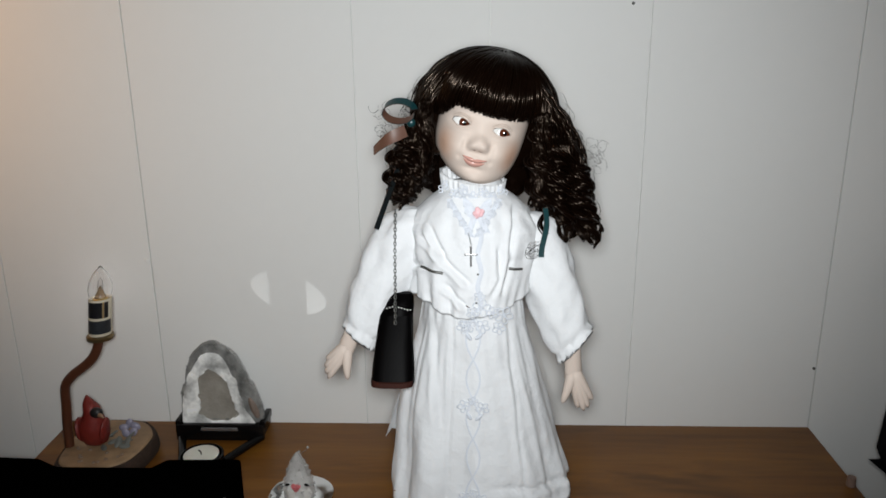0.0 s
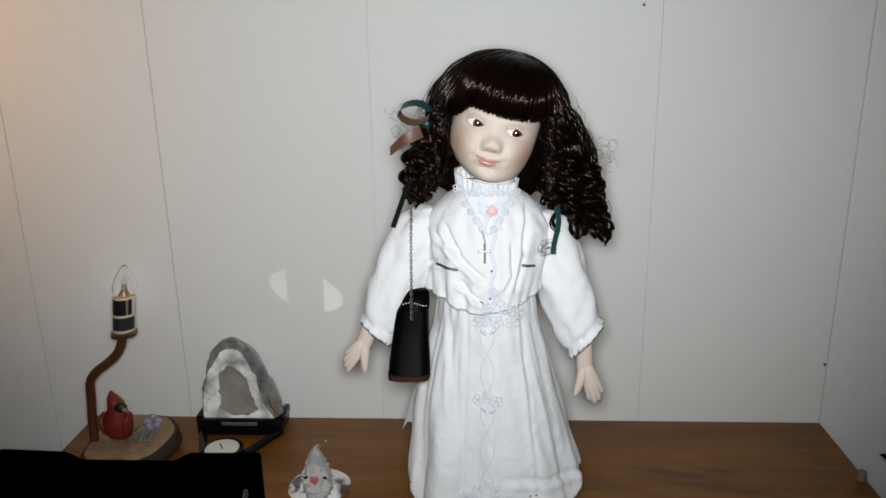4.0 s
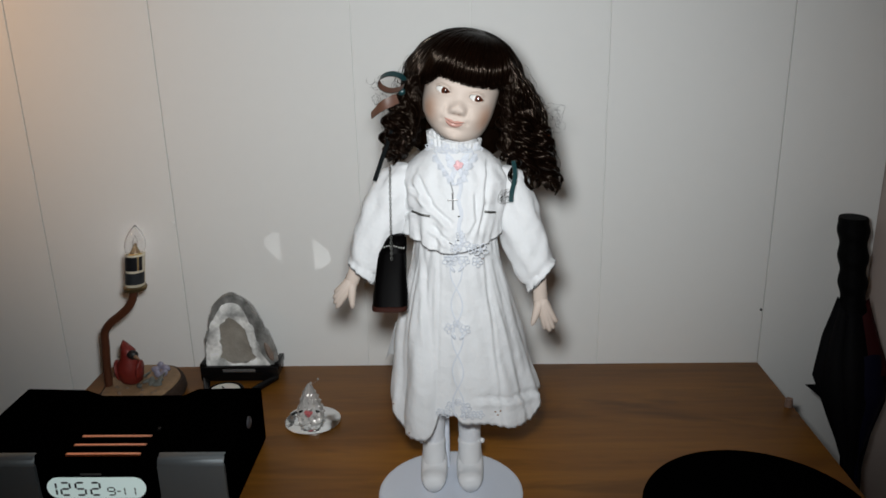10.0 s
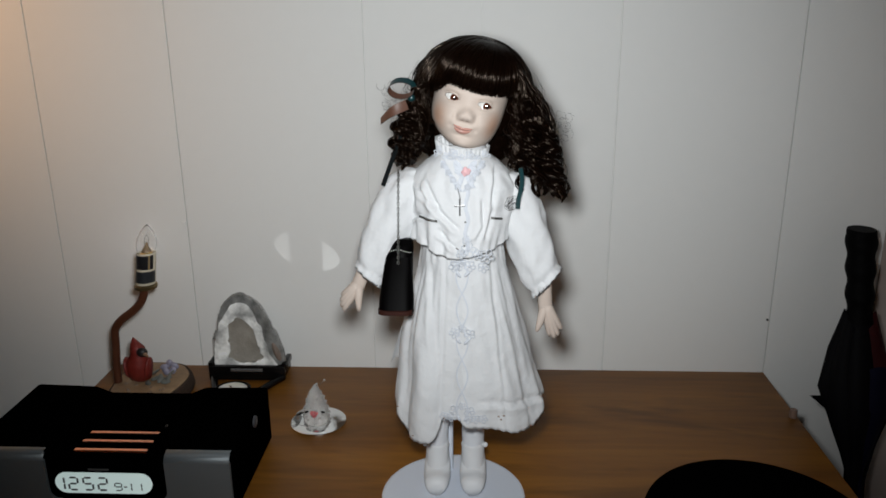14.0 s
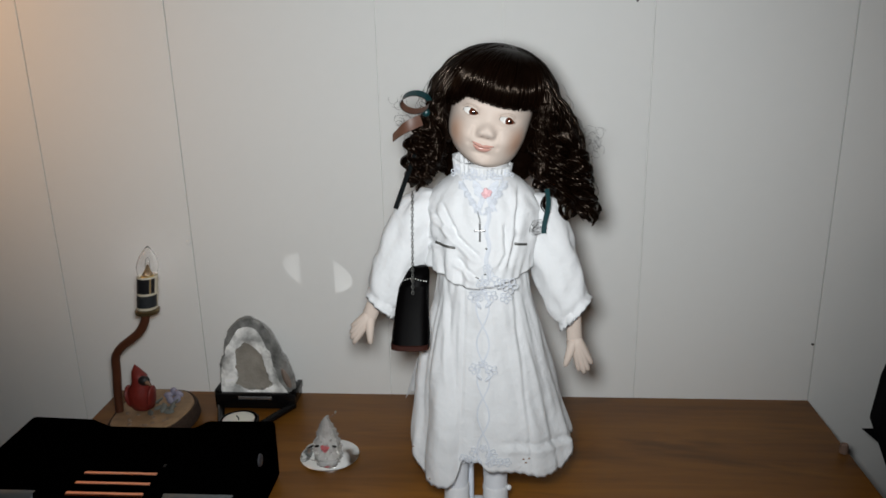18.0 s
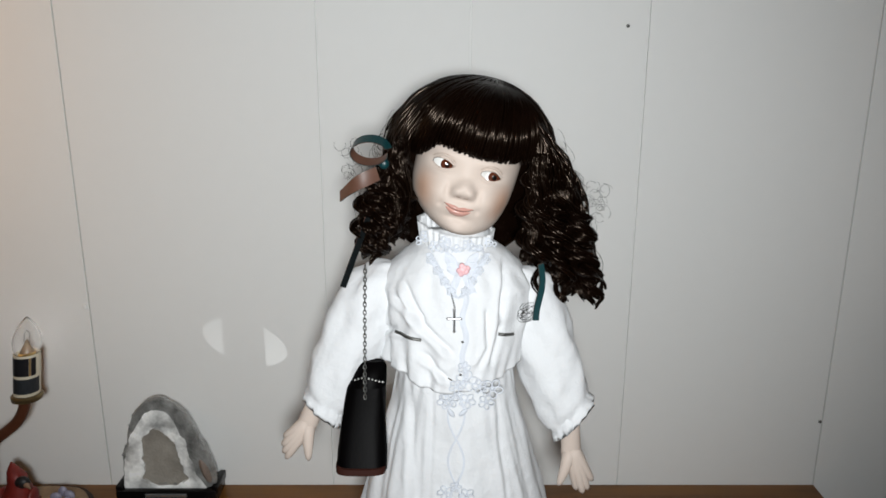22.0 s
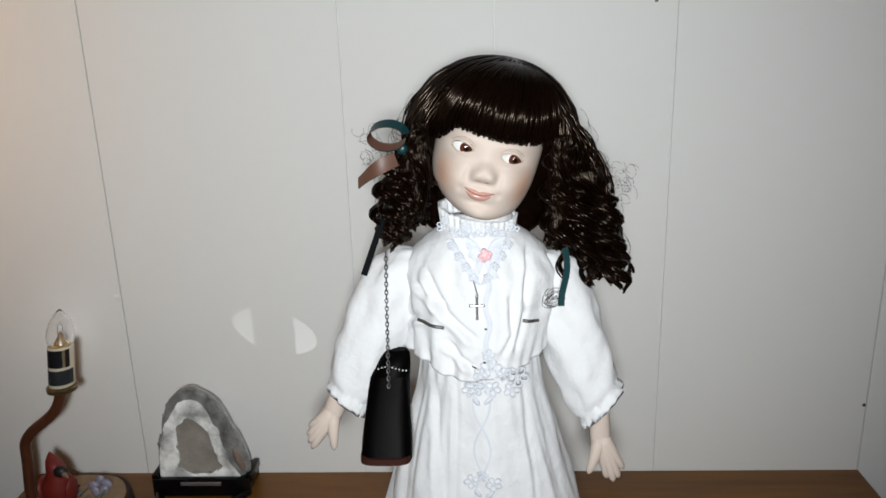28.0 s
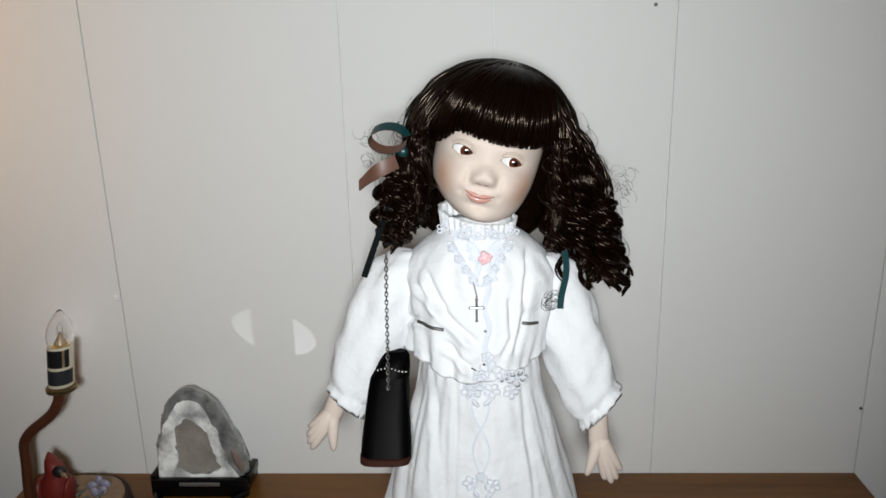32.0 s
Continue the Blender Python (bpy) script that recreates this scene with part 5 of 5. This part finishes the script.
RIM_A, RIM_R = (-38, -30, -15, 3, 22, 42, 58, 73, 85, 95, 99, 111, 128, 160, 203, 219), (0.0575, 0.0533, 0.0456, 0.0400, 0.0355, 0.0389, 0.0449, 0.0512, 0.0582, 0.0622, 0.0618, 0.0557, 0.0470, 0.0373, 0.0444, 0.0540)
DRU_A, DRU_R = (-38, -32, 5, 30, 54, 74, 91, 106, 132, 166, 203, 219), (0.0390, 0.0315, 0.0222, 0.0245, 0.0296, 0.0396, 0.0505, 0.0495, 0.0389, 0.0340, 0.0412, 0.0490)
HOL_A, HOL_R = (-38, -13, 10, 38, 73, 93, 109, 123, 136, 159, 185, 213, 219), (0.0250, 0.0178, 0.0170, 0.0178, 0.0272, 0.0351, 0.0368, 0.0347, 0.0290, 0.0225, 0.0205, 0.0239, 0.0290)


def arch(k, y, wobble=0.03, seed=0.0, angles=RIM_A, radii=RIM_R):
    """A ring of the stone's outline, an arch with a lobe low on one side, shrunk by k."""
    out = []
    for j in range(96):
        deg = 360 * (j + 0.5) / 96
        a = radians(deg)
        r = 0.5 * polar(deg, angles, radii, 0.034) + 0.25 * (polar((deg + 5) % 360, angles, radii, 0.034) + polar((deg - 5) % 360, angles, radii, 0.034))
        r *= k * (1 + wobble * (noise.noise((3 * math.cos(a), 3 * math.sin(a), seed)) + 0.5 * noise.noise((9 * math.cos(a), 9 * math.sin(a), seed))))
        out.append(Vector((-0.2160 + r * math.cos(a), y, max(0.7662, 0.800 + r * math.sin(a)))))
    return out


def heart(k, y):
    """A ring of the taupe heart of the stone."""
    out = []
    for j in range(96):
        deg = 360 * (j + 0.5) / 96
        a = radians(deg)
        r = 0.88 * k * min(0.0370 if deg < 219 else 0.0310, polar(deg, HOL_A, HOL_R, 0.0295)) * (1 + 0.10 * noise.noise((4 * math.cos(a), 4 * math.sin(a), 2.0)))
        out.append(Vector((-0.2170 + r * math.cos(a), y, max(0.7664, 0.797 + r * math.sin(a)))))
    return out


part("rim", Geo().grid([arch(0.78, 0.790, 0.06, 3), arch(0.86, 0.785, 0.06, 2), arch(0.93, 0.778, 0.05, 1), arch(0.975, 0.772, 0.04, 1), arch(0.985, 0.768, 0.03, 1), arch(0.955, 0.7655, 0.03, 1), arch(0.86, 0.7648, 0.04, 1), arch(0.62, 0.7664, 0.05, 1), arch(0.4, 0.7680, 0.05, 1)], QUARTZ, True, True), parent=geode, label="clear grey quartz rim")
outer, inner = arch(1.0, 0.7640, 0.07, 5, DRU_A, DRU_R), heart(1.0, 0.7646)
rows = []
for i in range(13):
    f = i / 12
    rows.append([p.lerp(q, f) + Vector((0, 0.0006 * noise.noise((120 * p.x, 120 * p.z, 5 * f)) - 0.0004 * math.sin(math.pi * f), 0)) for p, q in zip(outer, inner)])
part("druse", Geo().grid(rows, DRUSE), parent=geode, label="cloudy white crystal band")
part("hollow", Geo().grid([heart(1.04, 0.7644), heart(0.94, 0.7652), heart(0.7, 0.7658), heart(0.35, 0.7661), heart(0.02, 0.7662)], HOLLOW, True, False, True), parent=geode, label="taupe inner hollow")
chips = Geo()
for k in range(70):
    q = arch(rnd.uniform(0.90, 0.985), 0.7665, 0.03, 1)[int(96 * (0.02 + 0.48 * rnd.random()))]
    chips.ball(q, (rnd.uniform(0.0010, 0.0024), 0.0012, rnd.uniform(0.0008, 0.0018)), QUARTZ, 4, Euler((rnd.uniform(-1, 1), rnd.uniform(0, 6), rnd.uniform(-1, 1))).to_matrix())
tagged(part("crystal_chips", chips, parent=geode), kind="stuff")
part("rind", Geo().ball((-0.1790, 0.771, 0.7850), (0.0058, 0.0085, 0.0180), RIND, 18, Matrix.Rotation(-0.30, 3, "Y")), parent=geode, label="rough brown outer rind")
holder = tagged(new("geode_stand"), "black lacquered stand with arms and candle cup", "stand")
part("bar", box(-0.2625, -0.1690, 0.757, 0.7635, 0.7505, 0.7690, 0.0015), LACQUER, holder)
part("ledge", box(-0.2600, -0.1710, 0.764, 0.797, 0.7505, 0.7660, 0.0010), LACQUER, holder)
# steel strip added in place of a reflection along the bar's front
part("front_plate", box(-0.2345, -0.1955, 0.7553, 0.7575, 0.7632, 0.7668, 0.0004, 1), STEEL, holder, "bright narrow strip for the bar's reflection")
for x in (-0.2605, -0.1705):
    part("upright", box(x - 0.003, x + 0.003, 0.760, 0.790, 0.764, 0.7720, 0.001), LACQUER, holder)
part("arm", Geo().tube([(-0.172, 0.760, 0.7545), (-0.198, 0.712, 0.7545)], 0.0042, LACQUER, 10), parent=holder)
part("arm", Geo().tube([(-0.257, 0.760, 0.7545), (-0.241, 0.714, 0.7545)], 0.0042, LACQUER, 10), parent=holder)
part("cup", Geo().turned(-0.219, 0.709, [(0.7503, 0.0210), (0.7635, 0.0218), (0.7640, 0.0200), (0.7530, 0.0190)], LACQUER, 40), parent=holder)
candle = tagged(new("tea_light"), "white tea light with a black wick in the cup", "candle")
part("tin_cup", Geo().turned(-0.219, 0.709, [(0.7532, 0.0172), (0.7638, 0.0176), (0.7640, 0.0175), (0.7630, 0.0172)], ALUMINIUM, 40, False), parent=candle)
part("wax", Geo().turned(-0.219, 0.709, [(0.754, 0.0166), (0.7640, 0.0171), (0.7644, 0.0155), (0.7638, 0.006), (0.7636, 0.0005)], WAX, 40), parent=candle)
part("wick", Geo().tube([(-0.219, 0.709, 0.763), (-0.2192, 0.709, 0.7668), (-0.2210, 0.7085, 0.7690)], 0.0007, WICK, 6), parent=candle)

# ---- glass figure on a mirror ----
disc_ob = tagged(new("round_mirror", Geo().turned(-0.1095, 0.662, [(0.7502, 0.0294), (0.7505, 0.0300), (0.7525, 0.0300), (0.7531, 0.0290), (0.7532, 0.0001)], MIRROR, 72).mesh("round_mirror")), "small round mirror lying on the desk", "mirror")
a = Geo(CRYSTAL)
AX, AY = -0.1110, 0.661
a.turned(AX, AY, [(0.7534, 0.0138), (0.7545, 0.0146), (0.760, 0.0146), (0.766, 0.0138), (0.770, 0.0126), (0.776, 0.0110), (0.782, 0.0090), (0.788, 0.0062), (0.793, 0.0036), (0.797, 0.0008)], CRYSTAL, 12)
for s in (-1, 1):
    a.ball((AX + s * 0.0088 + 0.0008, AY - 0.0108, 0.7695), (0.0026, 0.0014, 0.0012), LACQUER, 8, Matrix.Rotation(s * 0.25, 3, "Y"))
    a.ball((AX + s * 0.0105, AY - 0.0095, 0.7655), (0.0028, 0.0022, 0.0020), CRYSTAL, 8, Matrix.Rotation(s * 0.4, 3, "Y"))
    a.ball((AX + s * 0.0018, AY - 0.0118, 0.7685), (0.0029, 0.0018, 0.0028), PINK, 10)
a.turned(AX, AY - 0.0118, [(0.7608, 0.0003), (0.7645, 0.0026), (0.7680, 0.0042)], PINK, 10)
a.ball((AX, AY - 0.0130, 0.7615), (0.0012, 0.0008, 0.0012), LACQUER, 6)
a.tube([(AX + 0.003, AY, 0.795), (AX + 0.0085, AY, 0.799), (AX + 0.0105, AY, 0.802)], 0.00025, STEEL, 5)
a.tube([(AX - 0.012, AY, 0.766), (AX - 0.018, AY, 0.764), (AX - 0.0225, AY, 0.7605)], [0.0014, 0.0010, 0.0005], CRYSTAL, 6)
a.ball((AX + 0.0105, AY, 0.8022), (0.0012,) * 3, CRYSTAL, 8)
a.ball((AX + 0.0022, AY, 0.7975), (0.0016, 0.0014, 0.0012), CRYSTAL, 6)
for k in range(64):
    b, z = 2.4 * k, 0.7555 + 0.0385 * (k / 64) ** 0.9
    r = float(np.interp(z, (0.7534, 0.766, 0.772, 0.782, 0.797), (0.0146, 0.0138, 0.0120, 0.0090, 0.0012)))
    size = 0.0022 - 0.0010 * k / 64
    a.ball((AX + r * math.cos(b), AY + r * math.sin(b), z), (size,) * 3, CRYSTAL, 4, Euler((b, 2 * b, 0)).to_matrix())
# unseen upright fin added at its back to part the added lamp's beam
a.grid([[(-0.1140 + dx, y, z) for dx, y in ((-0.00114, 0.6850), (0.00114, 0.6850), (0.00116, 0.6860), (-0.00116, 0.6860))] for z in (0.7600, 0.7640, 0.7680, 0.7720)], CRYSTAL, True, True, True)
a.tube([(AX, AY + 0.0120, 0.7740), (-0.1140, 0.6855, 0.7722)], 0.0008, CRYSTAL, 6)
figure = tagged(new("glass_figurine", a.mesh("glass_figurine", 25)), "tiny clear crystal figurine holding a pink heart", "figurine")

# ---- umbrella and small things ----
umbrella = tagged(new("umbrella"), "folded dark umbrella with red and blue panels leaning in the corner", "umbrella")
TOP, FOOT = Vector((0.492, 0.770, 0.942)), Vector((0.455, 0.45, 0.004))


def along(z):
    f = (z - FOOT.z) / (TOP.z - FOOT.z)
    return FOOT.lerp(TOP, f)


rows = []
for k in range(33):
    f = k / 32
    z = mix(0.845, 0.942, f)
    c = along(z)
    r = 0.0135 + 0.0028 * f + 0.0013 * math.cos(f * 22) + (0.0008 if 0.94 < f < 0.99 else 0)
    rows.append([c + Vector((r * math.cos(b), r * math.sin(b), 0)) for b in [2 * math.pi * j / 20 for j in range(20)]])
part("handle", Geo().grid(rows, GRIP, True, True, True), parent=umbrella, label="ribbed black grip")
part("shaft", Geo().tube([along(0.06), along(0.86)], 0.005, DARKSTEEL, 10), parent=umbrella)
part("ferrule", Geo().tube([along(0.004), along(0.07)], [0.003, 0.0065], STEEL, 10), parent=umbrella)
rows = []
for i in range(24):
    z = mix(0.13, 0.852, i / 23)
    c, r = along(z), 0.9 * float(np.interp(z, (0.13, 0.55, 0.69, 0.72, 0.75, 0.772, 0.80, 0.83, 0.85), (0.006, 0.008, 0.010, 0.020, 0.031, 0.036, 0.030, 0.0205, 0.0150)))
    rows.append([c + Vector((r * math.cos(b), 0.8 * r * math.sin(b), 0)) for b in [2 * math.pi * j / 24 for j in range(24)]])
part("inner_canopy", Geo().grid(rows, NYLON, True, True, True), parent=umbrella)
for deg, mat, foot, top in ((0, NYLON, 0.13, 0.845), (45, NYLON, 0.13, 0.848), (90, NYLON, 0.13, 0.846), (135, NYLON, 0.13, 0.85), (180, NYLON, 0.13, 0.842), (225, NYLON, 0.13, 0.835), (262, NYLONBLUE, 0.13, 0.800), (318, NYLONRED, 0.770, 0.850), (285, NYLONRED, 0.785, 0.842), (318, NYLON, 0.13, 0.785)):
    rows = []
    for i in range(19):
        f = i / 18
        z = mix(foot, top, f)
        c = along(z)
        row = []
        for j in range(9):
            q = j / 8
            b = radians(deg + 58 * q)
            r = float(np.interp(z, (0.13, 0.55, 0.69, 0.72, 0.75, 0.772, 0.80, 0.83, 0.85), (0.006, 0.008, 0.010, 0.020, 0.031, 0.036, 0.030, 0.0205, 0.0140)))
            r *= 0.97 + 0.13 * math.sin(math.pi * q) + 0.06 * math.sin(5 * b + 31 * z) + 0.05 * q + (0.05 if mat is NYLONRED else 0.0)
            row.append(c + Vector((r * math.cos(b), 0.8 * r * math.sin(b), 0.008 * math.sin(math.pi * q) * f ** 4)))
        rows.append(row)
    part("canopy_panel", Geo().grid(rows, mat, False), parent=umbrella)
for x, z in ((0.434, 0.766), (0.529, 0.760)):
    c = along(0.765)
    part("canopy_tip", Geo().grid([[c + Vector((mix(0.3, 1.0, f) * (x - c.x) + 0.0, 0.010 * s * (1 - f), (z - 0.765) * f + 0.012 * s * (1 - f) - 0.016 * (1 - f))) for s in (-1, -0.5, 0, 0.5, 1)] for f in (0, 0.3, 0.6, 0.9, 1.0)], NYLON, False), parent=umbrella)
mat_ob = tagged(new("round_mat", Geo().turned(0.311, 0.497, [(0.7502, 0.0970), (0.751, 0.0990), (0.753, 0.0995), (0.7548, 0.0985), (0.7553, 0.096), (0.7554, 0.001)], MATT, 96).mesh("round_mat")), "matt black round mat lying on the desk", "mat")
stub = Geo().tube([(0.4095, 0.688, 0.7508), (0.4095, 0.688, 0.760)], [0.0045, 0.0038], RUBBER, 12)
tagged(new("rubber_stub", stub.mesh("rubber_stub")), "small pale pink rubber stub at the desk's edge", "stub")
